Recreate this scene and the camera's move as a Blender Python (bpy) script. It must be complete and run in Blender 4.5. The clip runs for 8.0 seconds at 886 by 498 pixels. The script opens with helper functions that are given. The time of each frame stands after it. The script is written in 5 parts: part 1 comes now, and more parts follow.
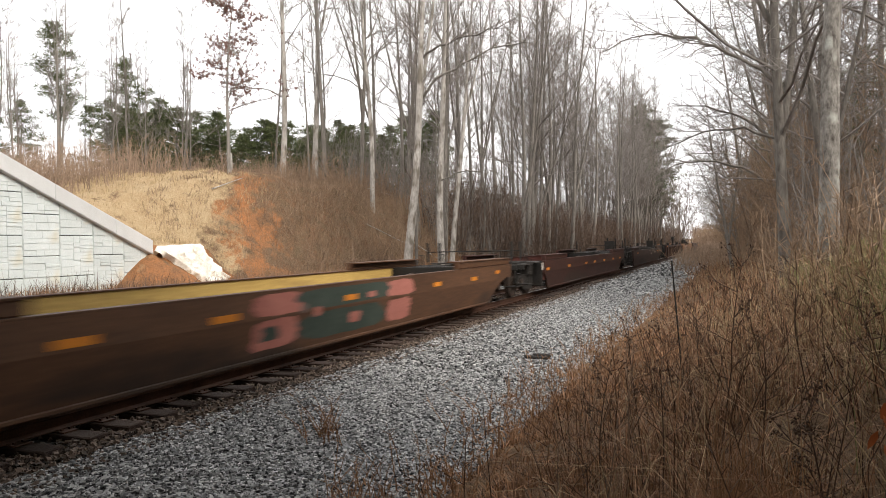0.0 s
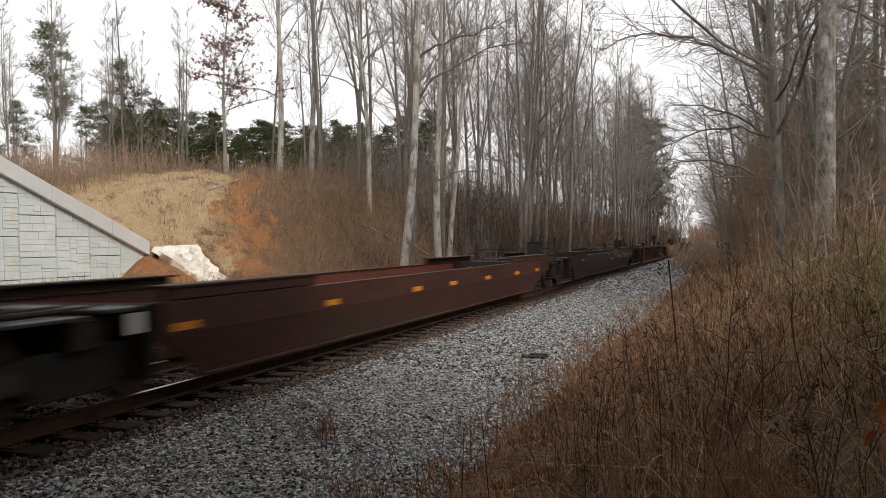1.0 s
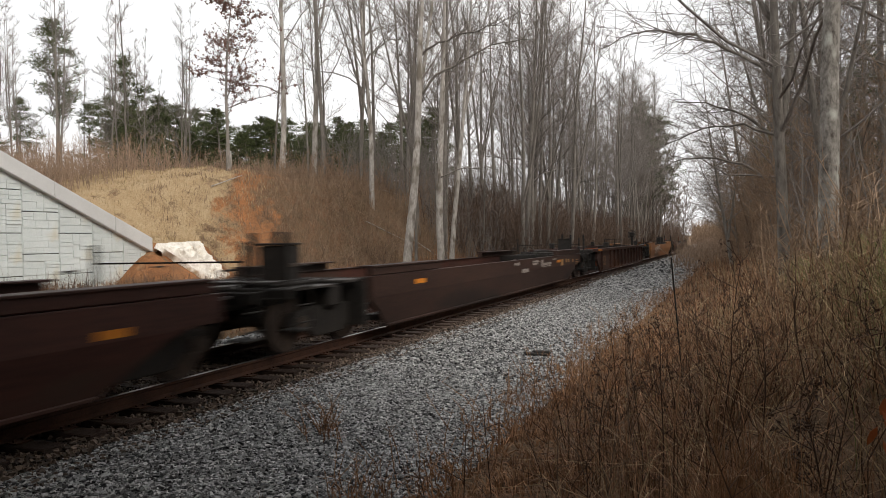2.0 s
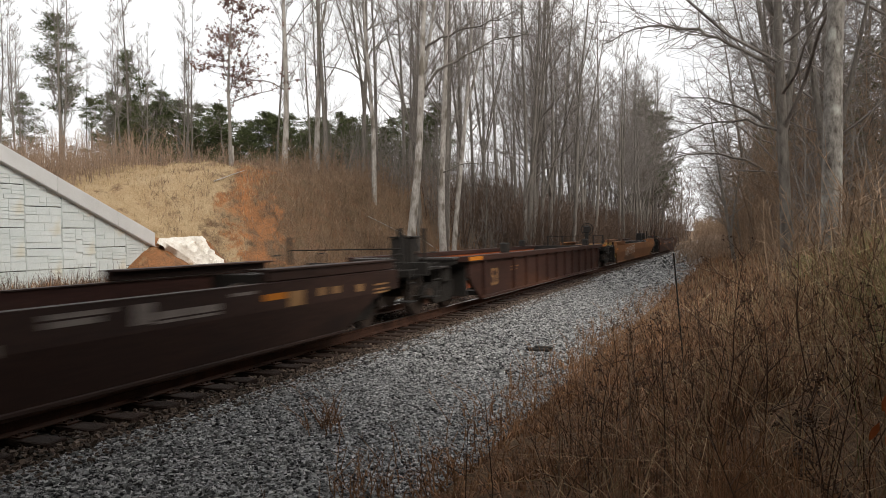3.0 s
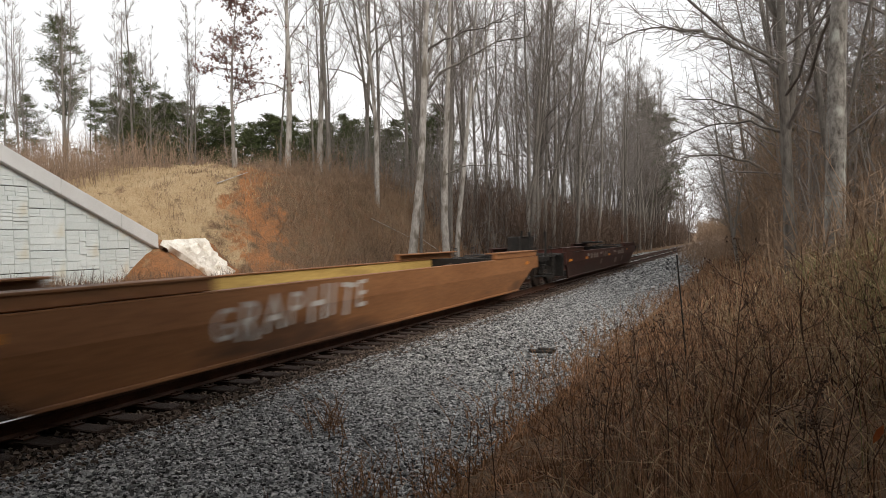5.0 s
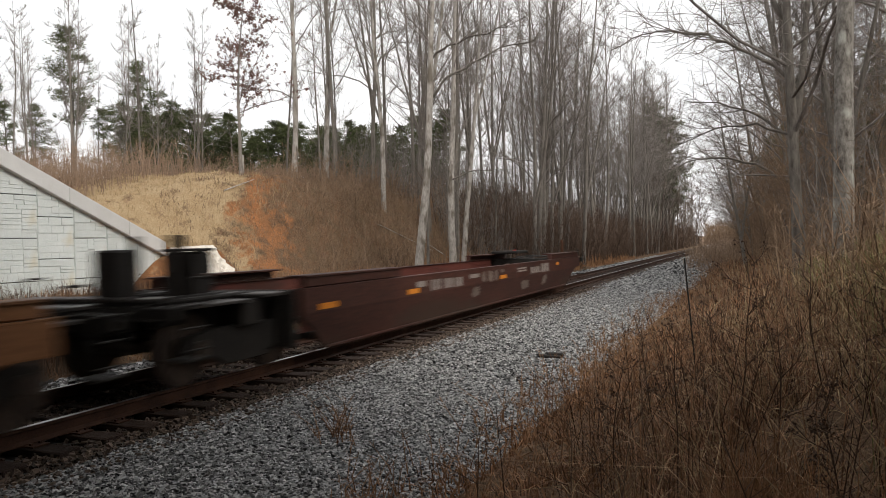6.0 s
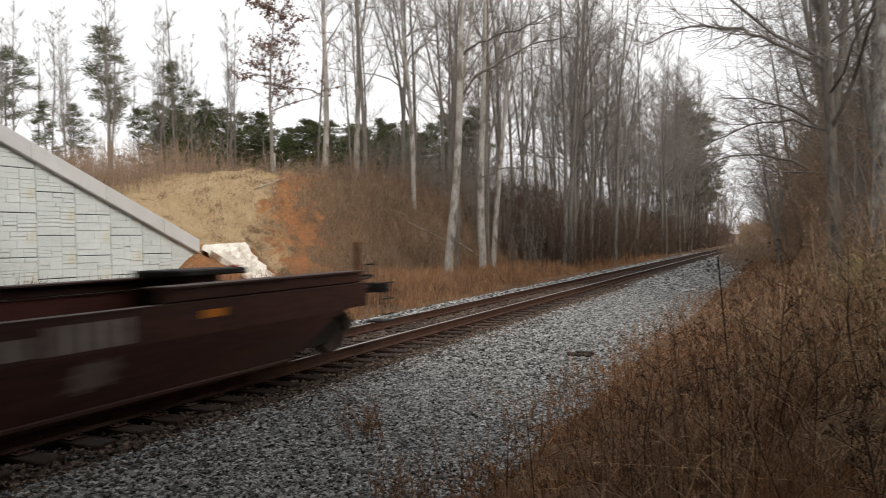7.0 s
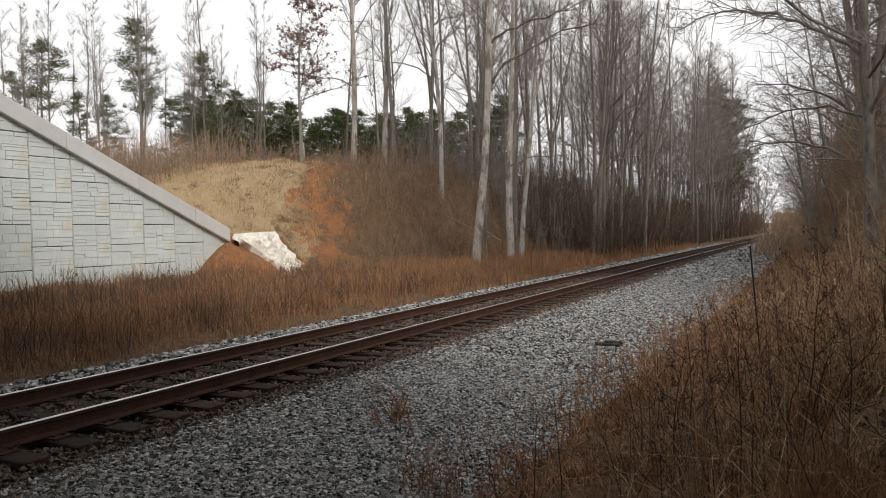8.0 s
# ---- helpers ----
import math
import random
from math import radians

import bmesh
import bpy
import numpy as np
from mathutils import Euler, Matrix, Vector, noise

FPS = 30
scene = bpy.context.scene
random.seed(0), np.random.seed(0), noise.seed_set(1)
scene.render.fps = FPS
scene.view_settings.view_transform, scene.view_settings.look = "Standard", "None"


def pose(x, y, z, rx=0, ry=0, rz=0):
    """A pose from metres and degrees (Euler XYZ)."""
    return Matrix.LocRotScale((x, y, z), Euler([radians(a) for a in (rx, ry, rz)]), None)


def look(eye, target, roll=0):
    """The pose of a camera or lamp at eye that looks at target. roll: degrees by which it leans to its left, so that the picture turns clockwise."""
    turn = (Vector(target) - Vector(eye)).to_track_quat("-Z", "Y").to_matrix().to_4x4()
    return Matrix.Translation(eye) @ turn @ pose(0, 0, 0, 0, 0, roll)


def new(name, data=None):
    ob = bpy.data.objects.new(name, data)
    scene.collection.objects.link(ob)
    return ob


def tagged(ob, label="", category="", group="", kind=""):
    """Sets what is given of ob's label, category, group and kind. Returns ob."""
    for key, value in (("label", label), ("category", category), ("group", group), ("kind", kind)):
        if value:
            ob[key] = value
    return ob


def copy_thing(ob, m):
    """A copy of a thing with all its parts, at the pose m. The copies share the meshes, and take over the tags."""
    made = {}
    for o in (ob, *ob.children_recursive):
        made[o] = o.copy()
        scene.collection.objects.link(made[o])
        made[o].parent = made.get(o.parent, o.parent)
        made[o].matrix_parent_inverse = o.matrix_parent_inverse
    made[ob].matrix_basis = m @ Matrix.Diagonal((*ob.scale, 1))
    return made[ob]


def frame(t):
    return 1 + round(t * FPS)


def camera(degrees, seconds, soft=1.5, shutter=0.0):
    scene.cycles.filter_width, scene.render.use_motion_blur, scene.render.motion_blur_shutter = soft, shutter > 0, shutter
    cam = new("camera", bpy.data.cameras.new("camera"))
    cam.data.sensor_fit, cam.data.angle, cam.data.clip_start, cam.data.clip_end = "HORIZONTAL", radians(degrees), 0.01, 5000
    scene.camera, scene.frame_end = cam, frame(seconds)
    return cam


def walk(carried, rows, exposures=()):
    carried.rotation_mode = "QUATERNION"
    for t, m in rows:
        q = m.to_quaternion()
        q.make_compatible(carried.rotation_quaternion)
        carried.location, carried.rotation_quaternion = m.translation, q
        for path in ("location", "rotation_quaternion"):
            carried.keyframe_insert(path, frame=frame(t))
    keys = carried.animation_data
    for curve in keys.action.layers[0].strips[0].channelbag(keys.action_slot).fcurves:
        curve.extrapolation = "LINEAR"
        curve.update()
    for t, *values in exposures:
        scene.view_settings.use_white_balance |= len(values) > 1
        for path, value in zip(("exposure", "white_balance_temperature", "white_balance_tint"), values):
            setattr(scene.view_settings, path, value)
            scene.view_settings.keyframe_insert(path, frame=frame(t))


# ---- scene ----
# camera: hand-held on the bank beside the line, turning a little
cam = camera(62.2, 8.0, soft=0.75, shutter=0.5)
EYE = 1.65
TURNS = [
    (0.0, 21.82, -0.29, 1.16), (0.5, 21.75, -0.22, 1.24), (1.0, 21.59, -0.30, 1.36), (1.5, 21.68, -0.35, 1.31),
    (3.0, 21.97, -0.88, 1.17), (3.5, 22.02, -0.90, 1.11), (4.0, 21.86, -0.84, 0.97), (4.5, 21.99, -0.87, 1.04),
    (6.0, 22.72, -0.31, 1.63), (6.5, 23.24, -0.34, 1.71), (7.0, 25.04, -0.43, 1.53), (7.5, 28.12, -0.94, 1.70),
    (8.0, 27.24, -1.23, 1.53),
]
EXPOSURES = [(0.0, 0.68, 6800, 11), (0.5, 0.24, 6800, 11), (1.0, 0.06, 6800, 11), (7.0, 0.05, 6800, 11), (8.0, -0.05, 6800, 11)]
walk(cam, [(t, pose(0, 0, EYE, 0, 0, yaw) @ pose(0, 0, 0, 90 + pitch) @ pose(0, 0, 0, 0, 0, -roll)) for t, yaw, pitch, roll in TURNS], EXPOSURES)

# ---- light: an overcast winter sky ----
world = bpy.data.worlds.new("overcast_sky")
scene.world = world
world.use_nodes = True
wn, wl = world.node_tree.nodes, world.node_tree.links
wn.clear()
sky = wn.new("ShaderNodeTexSky")
sky.sky_type, sky.sun_disc = "NISHITA", False
sky.sun_elevation, sky.sun_rotation = radians(34), radians(120)
sky.dust_density = 4.0
hsv = wn.new("ShaderNodeHueSaturation")
hsv.inputs["Saturation"].default_value = 0.2
hsv.inputs["Value"].default_value = 0.1
cloud = wn.new("ShaderNodeTexNoise")
cloud.inputs["Scale"].default_value, cloud.inputs["Detail"].default_value = 2.2, 5.0
ramp = wn.new("ShaderNodeValToRGB")
ramp.color_ramp.elements[0].position, ramp.color_ramp.elements[0].color = 0.3, (0.80, 0.83, 0.87, 1)
ramp.color_ramp.elements[1].position, ramp.color_ramp.elements[1].color = 0.7, (0.97, 0.98, 1.0, 1)
coord = wn.new("ShaderNodeTexCoord")
mix = wn.new("ShaderNodeMix")
mix.data_type = "RGBA"
mix.inputs["Factor"].default_value = 0.85
bg = wn.new("ShaderNodeBackground")
bg.inputs["Strength"].default_value = 1.29
out = wn.new("ShaderNodeOutputWorld")
wl.new(sky.outputs[0], hsv.inputs["Color"])
wl.new(coord.outputs["Generated"], cloud.inputs["Vector"])
wl.new(cloud.outputs["Fac"], ramp.inputs["Fac"])
wl.new(hsv.outputs[0], mix.inputs["A"])
wl.new(ramp.outputs[0], mix.inputs["B"])
wl.new(mix.outputs["Result"], bg.inputs["Color"])
wl.new(bg.outputs[0], out.inputs[0])

sun = new("sun", bpy.data.lights.new("sun", "SUN"))
sun.data.energy, sun.data.angle, sun.data.color = 1.7, radians(20), (1.0, 0.96, 0.9)
sun.matrix_world = look((24, -14, 19), (0, 0, 0))


# ---- materials ----
def material(name, dark, light, scale=4.0, fine=40.0, rough=0.85, metal=0.0, bump=0.3, island=0.0, obj_random=0.0, spots=None, spot_scale=1.2, spot_at=0.58, stretch=(1, 1, 1), spec=0.3, low=0.04):
    """Two colours mixed by coarse and fine noise, an optional third in patches, bump from the fine noise."""
    m = bpy.data.materials.new(name)
    m.use_nodes = True
    n, l = m.node_tree.nodes, m.node_tree.links
    b = n["Principled BSDF"]
    b.inputs["Roughness"].default_value, b.inputs["Metallic"].default_value = rough, metal
    b.inputs["Specular IOR Level"].default_value = spec
    geo, tc, mp = n.new("ShaderNodeNewGeometry"), n.new("ShaderNodeTexCoord"), n.new("ShaderNodeMapping")
    mp.inputs["Scale"].default_value = stretch
    l.new(tc.outputs["Object"], mp.inputs["Vector"])
    coarse, small = n.new("ShaderNodeTexNoise"), n.new("ShaderNodeTexNoise")
    for t, s in ((coarse, scale), (small, fine)):
        t.inputs["Scale"].default_value, t.inputs["Detail"].default_value, t.inputs["Roughness"].default_value = s, 6.0, 0.6
        l.new(mp.outputs[0], t.inputs["Vector"])
    add = n.new("ShaderNodeMath")
    add.operation = "ADD"
    half = n.new("ShaderNodeMath")
    half.operation, half.inputs[1].default_value = "MULTIPLY", 0.5
    l.new(coarse.outputs["Fac"], add.inputs[0])
    l.new(small.outputs["Fac"], add.inputs[1])
    l.new(add.outputs[0], half.inputs[0])
    fac = n.new("ShaderNodeMapRange")
    fac.inputs["From Min"].default_value, fac.inputs["From Max"].default_value = 0.34, 0.66
    l.new(half.outputs[0], fac.inputs["Value"])
    for amount, source in ((island, geo.outputs["Random Per Island"]), (obj_random, None)):
        if amount:
            if source is None:
                source = n.new("ShaderNodeObjectInfo").outputs["Random"]
            mx = n.new("ShaderNodeMix")
            mx.inputs["Factor"].default_value = amount
            l.new(fac.outputs[0], mx.inputs["A"])
            l.new(source, mx.inputs["B"])
            fac = mx
    cr = n.new("ShaderNodeValToRGB")
    cr.color_ramp.elements[0].position, cr.color_ramp.elements[0].color = low, (*dark, 1)
    cr.color_ramp.elements[1].position, cr.color_ramp.elements[1].color = 0.96, (*light, 1)
    l.new(fac.outputs[0], cr.inputs["Fac"])
    colour = cr.outputs[0]
    if spots:
        sp = n.new("ShaderNodeTexNoise")
        sp.inputs["Scale"].default_value, sp.inputs["Detail"].default_value = spot_scale, 8.0
        l.new(mp.outputs[0], sp.inputs["Vector"])
        sr = n.new("ShaderNodeMapRange")
        sr.inputs["From Min"].default_value, sr.inputs["From Max"].default_value = spot_at - 0.05, spot_at + 0.07
        l.new(sp.outputs["Fac"], sr.inputs["Value"])
        sm = n.new("ShaderNodeMix")
        sm.data_type = "RGBA"
        l.new(sr.outputs[0], sm.inputs["Factor"])
        l.new(colour, sm.inputs["A"])
        sm.inputs["B"].default_value = (*spots, 1)
        colour = sm.outputs["Result"]
    l.new(colour, b.inputs["Base Color"])
    if bump:
        bp = n.new("ShaderNodeBump")
        bp.inputs["Strength"].default_value, bp.inputs["Distance"].default_value = bump, 0.02
        l.new(small.outputs["Fac"], bp.inputs["Height"])
        l.new(bp.outputs[0], b.inputs["Normal"])
    return m




def ground_material():
    """Leaf litter, dry turf and clay, blended by the ground's own cover weights and broken up by noise."""
    m = bpy.data.materials.new("ground_cover")
    m.use_nodes = True
    n, l = m.node_tree.nodes, m.node_tree.links
    b = n["Principled BSDF"]
    b.inputs["Roughness"].default_value, b.inputs["Specular IOR Level"].default_value = 0.95, 0.2
    tc = n.new("ShaderNodeTexCoord")

    def noise_at(scale, detail=8.0):
        t = n.new("ShaderNodeTexNoise")
        t.inputs["Scale"].default_value, t.inputs["Detail"].default_value, t.inputs["Roughness"].default_value = scale, detail, 0.65
        l.new(tc.outputs["Object"], t.inputs["Vector"])
        return t.outputs["Fac"]

    def mixed(fac, a, c):
        x = n.new("ShaderNodeMix")
        x.data_type = "RGBA"
        l.new(fac, x.inputs["Factor"])
        for socket, value in (("A", a), ("B", c)):
            if isinstance(value, tuple):
                x.inputs[socket].default_value = (*value, 1)
            else:
                l.new(value, x.inputs[socket])
        return x.outputs["Result"]

    def ranged(value, lo, hi):
        r = n.new("ShaderNodeMapRange")
        r.inputs["From Min"].default_value, r.inputs["From Max"].default_value = lo, hi
        l.new(value, r.inputs["Value"])
        return r.outputs[0]

    def cover(name, breakup):
        a = n.new("ShaderNodeAttribute")
        a.attribute_name = name
        s = n.new("ShaderNodeMath")
        s.operation = "ADD"
        l.new(a.outputs["Fac"], s.inputs[0])
        l.new(breakup, s.inputs[1])
        return ranged(s.outputs[0], 1.0, 1.3)

    grain, blotch, patch_noise = ranged(noise_at(14), 0.3, 0.7), ranged(noise_at(1.3), 0.35, 0.65), ranged(noise_at(0.9, 9.0), 0.32, 0.68)
    litter = mixed(blotch, mixed(grain, (0.075, 0.043, 0.026), (0.27, 0.155, 0.09)), mixed(grain, (0.085, 0.06, 0.036), (0.20, 0.14, 0.085)))
    turf = mixed(blotch, mixed(grain, (0.27, 0.18, 0.095), (0.43, 0.31, 0.18)), mixed(grain, (0.33, 0.24, 0.14), (0.50, 0.38, 0.23)))
    clay = mixed(blotch, mixed(grain, (0.24, 0.10, 0.04), (0.46, 0.20, 0.085)), mixed(grain, (0.13, 0.075, 0.04), (0.30, 0.15, 0.075)))
    l.new(mixed(cover("clay", patch_noise), mixed(cover("turf", patch_noise), litter, turf), clay), b.inputs["Base Color"])
    bp = n.new("ShaderNodeBump")
    bp.inputs["Strength"].default_value, bp.inputs["Distance"].default_value = 0.8, 0.05
    l.new(grain, bp.inputs["Height"])
    l.new(bp.outputs[0], b.inputs["Normal"])
    return m


GROUND = ground_material()
# bed colour kept near black to stand in for shade between the stones
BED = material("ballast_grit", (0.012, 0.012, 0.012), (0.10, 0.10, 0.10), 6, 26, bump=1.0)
STONE = material("granite_ballast", (0.006, 0.007, 0.008), (0.52, 0.525, 0.515), 3, 60, rough=0.45, bump=0.2, island=0.9, spec=0.5, low=0.2)
DUSTY_STONE = material("rust_dusted_ballast", (0.016, 0.012, 0.009), (0.20, 0.145, 0.11), 3, 60, rough=0.7, bump=0.2, island=0.8)
STONE_PART = material("granite_ballast_piece", (0.006, 0.007, 0.008), (0.52, 0.525, 0.515), 3, 60, rough=0.45, bump=0.2, obj_random=0.9, spec=0.5, low=0.2)
TIE = material("creosoted_wood", (0.016, 0.010, 0.008), (0.075, 0.045, 0.032), 3, 30, bump=0.8, stretch=(0.6, 6, 6), obj_random=0.4)
RUST_RAIL = material("rusty_rail_steel", (0.03, 0.014, 0.009), (0.085, 0.038, 0.022), 5, 60, rough=0.75, bump=0.2)
BRIGHT_RAIL = material("polished_rail_head", (0.36, 0.35, 0.34), (0.58, 0.57, 0.56), 5, 80, rough=0.34, metal=1.0, bump=0.02)
JOINT = material("dark_joint_backing", (0.05, 0.05, 0.048), (0.12, 0.12, 0.115), 3, 20, rough=0.95, bump=0.1)
CONCRETE = material("cast_concrete", (0.46, 0.46, 0.45), (0.63, 0.63, 0.62), 0.6, 30, rough=0.9, bump=0.15, obj_random=0.15)
PANEL = material("ashlar_concrete_panel", (0.49, 0.535, 0.525), (0.68, 0.72, 0.71), 0.9, 22, rough=0.9, bump=0.3, obj_random=0.25, spots=(0.58, 0.56, 0.47), spot_scale=0.6, spot_at=0.64)
PALE_ROCK = material("pale_grouted_rock", (0.58, 0.53, 0.45), (0.85, 0.82, 0.76), 1.2, 7, bump=1.0, spots=(0.42, 0.30, 0.18), spot_scale=1.1, spot_at=0.6)
BARK = material("grey_bark", (0.06, 0.050, 0.042), (0.28, 0.255, 0.225), 3.0, 11, bump=1.0, stretch=(1, 1, 0.3), obj_random=0.35)
PALE_BARK = material("pale_smooth_bark", (0.19, 0.17, 0.15), (0.50, 0.47, 0.43), 2.2, 14, bump=0.8, stretch=(1, 1, 0.35), obj_random=0.15, spots=(0.15, 0.13, 0.105), spot_scale=2.6, spot_at=0.56)
LICHEN_BARK = material("furrowed_lichen_bark", (0.06, 0.05, 0.042), (0.30, 0.28, 0.25), 5, 16, bump=1.0, stretch=(1, 1, 0.5), spots=(0.36, 0.36, 0.32), spot_scale=3.0, spot_at=0.6)
TWIG = material("bare_twigs", (0.08, 0.067, 0.058), (0.30, 0.27, 0.245), 1.5, 20, bump=0, obj_random=0.4)
TWIG_FAR = material("far_bare_twigs", (0.08, 0.063, 0.052), (0.24, 0.20, 0.17), 0.3, 3, bump=0, island=0.4)
NEEDLES = material("pine_needles", (0.03, 0.042, 0.016), (0.13, 0.15, 0.06), 0.8, 8, bump=0, island=0.5)
RED_LEAF = material("dead_oak_leaves", (0.10, 0.045, 0.035), (0.22, 0.12, 0.09), 2, 20, bump=0, island=0.6)
ORANGE_LEAF = material("dead_orange_leaf", (0.28, 0.07, 0.02), (0.50, 0.16, 0.05), 6, 40, rough=0.7, bump=0.1, obj_random=0.4)
BRUSH = material("brown_brush", (0.10, 0.066, 0.044), (0.37, 0.255, 0.17), 0.4, 6, bump=0, island=0.6)
SEDGE = material("red_brown_sedge", (0.115, 0.056, 0.029), (0.45, 0.25, 0.13), 0.3, 4, bump=0, island=0.6)
STRAW = material("straw_grass", (0.17, 0.11, 0.057), (0.60, 0.455, 0.27), 0.4, 4, bump=0, island=0.65)
SCRUB = material("grey_tan_scrub", (0.14, 0.095, 0.068), (0.42, 0.30, 0.21), 0.4, 6, bump=0, island=0.6)
BANK = material("dead_bank_stems", (0.035, 0.018, 0.011), (0.44, 0.245, 0.14), 0.35, 5, bump=0, island=0.85, low=0.15)
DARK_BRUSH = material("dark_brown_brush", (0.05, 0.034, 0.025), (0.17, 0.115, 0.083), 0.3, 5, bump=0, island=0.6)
TURF_BLADE = material("dry_turf_blades", (0.20, 0.14, 0.075), (0.54, 0.41, 0.24), 0.35, 4, bump=0, island=0.6)
GREEN_BLADE = material("green_winter_grass", (0.09, 0.105, 0.035), (0.34, 0.36, 0.15), 0.4, 4, bump=0, island=0.6)
WEED = material("dark_weed_stalk", (0.03, 0.018, 0.012), (0.12, 0.07, 0.045), 2, 30, bump=0, island=0.4)


# ---- mesh helpers ----
def mesh_np(name, verts, faces, mats, smooth=False, index=None):
    """A mesh from arrays: verts n x 3, faces m x k."""
    verts, faces = np.asarray(verts, np.float32), np.asarray(faces, np.int32)
    me = bpy.data.meshes.new(name)
    me.vertices.add(len(verts))
    me.vertices.foreach_set("co", verts.ravel())
    k = faces.shape[1]
    me.loops.add(faces.size)
    me.loops.foreach_set("vertex_index", faces.ravel())
    me.polygons.add(len(faces))
    me.polygons.foreach_set("loop_start", np.arange(0, faces.size, k, dtype=np.int32))
    if index is not None:
        me.polygons.foreach_set("material_index", np.asarray(index, np.int32))
    me.polygons.foreach_set("use_smooth", np.full(len(faces), smooth, dtype=bool))
    me.update(calc_edges=True)
    for m in mats if isinstance(mats, (list, tuple)) else [mats]:
        me.materials.append(m)
    return me


def part(name, bm, mat, parent=None, label="", m=None, smooth=False):
    """Links a bmesh as one mesh object under a thing or a part."""
    me = bpy.data.meshes.new(name)
    bmesh.ops.recalc_face_normals(bm, faces=bm.faces)
    if smooth:
        for f in bm.faces:
            f.smooth = True
    bm.to_mesh(me)
    bm.free()
    for x in mat if isinstance(mat, (list, tuple)) else [mat]:
        me.materials.append(x)
    ob = new(name, me)
    ob.parent = parent
    if m is not None:
        ob.matrix_basis = m
    if label:
        tagged(ob, label)
    return ob


def piece(name, me, parent, m=None, label=""):
    ob = new(name, me)
    ob.parent = parent
    if m is not None:
        ob.matrix_basis = m
    if label:
        tagged(ob, label)
    return ob


def add_box(bm, x0, x1, y0, y1, z0, z1, bevel=0.0):
    v = bmesh.ops.create_cube(bm, size=1.0)["verts"]
    bmesh.ops.scale(bm, vec=(x1 - x0, y1 - y0, z1 - z0), verts=v)
    bmesh.ops.translate(bm, vec=((x0 + x1) / 2, (y0 + y1) / 2, (z0 + z1) / 2), verts=v)
    if bevel:
        edges = list({e for q in v for e in q.link_edges})
        bmesh.ops.bevel(bm, geom=edges, offset=bevel, segments=1, affect="EDGES")
    return bm


def box(*a, **k):
    return add_box(bmesh.new(), *a, **k)


def add_cyl(bm, r, depth, m, seg=16, r2=None):
    bmesh.ops.create_cone(bm, cap_ends=True, segments=seg, radius1=r, radius2=r if r2 is None else r2, depth=depth, matrix=m)
    return bm


def add_prism(bm, outline, x0, x1):
    """An outline of (y, z) pairs drawn out along x."""
    a = [bm.verts.new((x0, y, z)) for y, z in outline]
    b = [bm.verts.new((x1, y, z)) for y, z in outline]
    bm.faces.new(a)
    bm.faces.new(b[::-1])
    n = len(a)
    for i in range(n):
        bm.faces.new((a[i], b[i], b[(i + 1) % n], a[(i + 1) % n]))
    return bm


def add_run(bm, outline, y0, y1):
    """An outline of (x, z) pairs drawn out along y."""
    a = [bm.verts.new((x, y0, z)) for x, z in outline]
    b = [bm.verts.new((x, y1, z)) for x, z in outline]
    bm.faces.new(a)
    bm.faces.new(b[::-1])
    n = len(a)
    for i in range(n):
        bm.faces.new((a[i], b[i], b[(i + 1) % n], a[(i + 1) % n]))
    return bm


def rods(p0, p1, r0, r1, sides):
    """Tapered rods from many pairs of ends: verts and quads."""
    p0, p1 = np.asarray(p0, float), np.asarray(p1, float)
    r0, r1 = np.asarray(r0, float), np.asarray(r1, float)
    d = p1 - p0
    d /= np.linalg.norm(d, axis=1, keepdims=True) + 1e-9
    ref = np.where(np.abs(d[:, 2:]) > 0.9, [[1.0, 0, 0]], [[0, 0, 1.0]])
    u = np.cross(d, ref)
    u /= np.linalg.norm(u, axis=1, keepdims=True)
    w = np.cross(d, u)
    a = np.arange(sides) * 2 * np.pi / sides
    ring = u[:, None] * np.cos(a)[None, :, None] + w[:, None] * np.sin(a)[None, :, None]
    v = np.concatenate([p0[:, None] + ring * r0[:, None, None], p1[:, None] + ring * r1[:, None, None]], 1)
    i = np.arange(sides)
    q = np.stack([i, (i + 1) % sides, (i + 1) % sides + sides, i + sides], 1)
    f = q[None] + (np.arange(len(p0)) * 2 * sides)[:, None, None]
    return v.reshape(-1, 3), f.reshape(-1, 4)


def blades(base, height, lean, width, rng, curl=0.35):
    """Grass blades: three narrow triangles each."""
    n = len(base)
    ang = rng.uniform(0, 2 * np.pi, n)
    side = np.stack([np.cos(ang), np.sin(ang), np.zeros(n)], 1) * (width * 0.5)[:, None]
    la = rng.uniform(0, 2 * np.pi, n)
    off = np.stack([np.cos(la), np.sin(la), np.zeros(n)], 1) * (height * lean)[:, None]
    up = np.stack([np.zeros(n), np.zeros(n), height], 1)
    mid = base + off * curl + up * 0.55
    tip = base + off + up * (1 - 0.35 * lean[:, None])
    v = np.stack([base - side, base + side, mid - side * 0.8, mid + side * 0.8, tip], 1).reshape(-1, 3)
    k = np.array([[0, 1, 3], [0, 3, 2], [2, 3, 4]])
    f = (k[None] + (np.arange(n) * 5)[:, None, None]).reshape(-1, 3)
    return v, f


# ---- ground ----
def knots(x, pts):
    return np.interp(x, [a for a, b in pts], [b for a, b in pts])


def ease(u):
    u = np.clip(u, 0, 1)
    return u * u * (3 - 2 * u)


COPE = (14.6, 5.89, -0.437)


def cope_z(y):
    return np.minimum(COPE[1] + (y - COPE[0]) * COPE[2], 7.6)


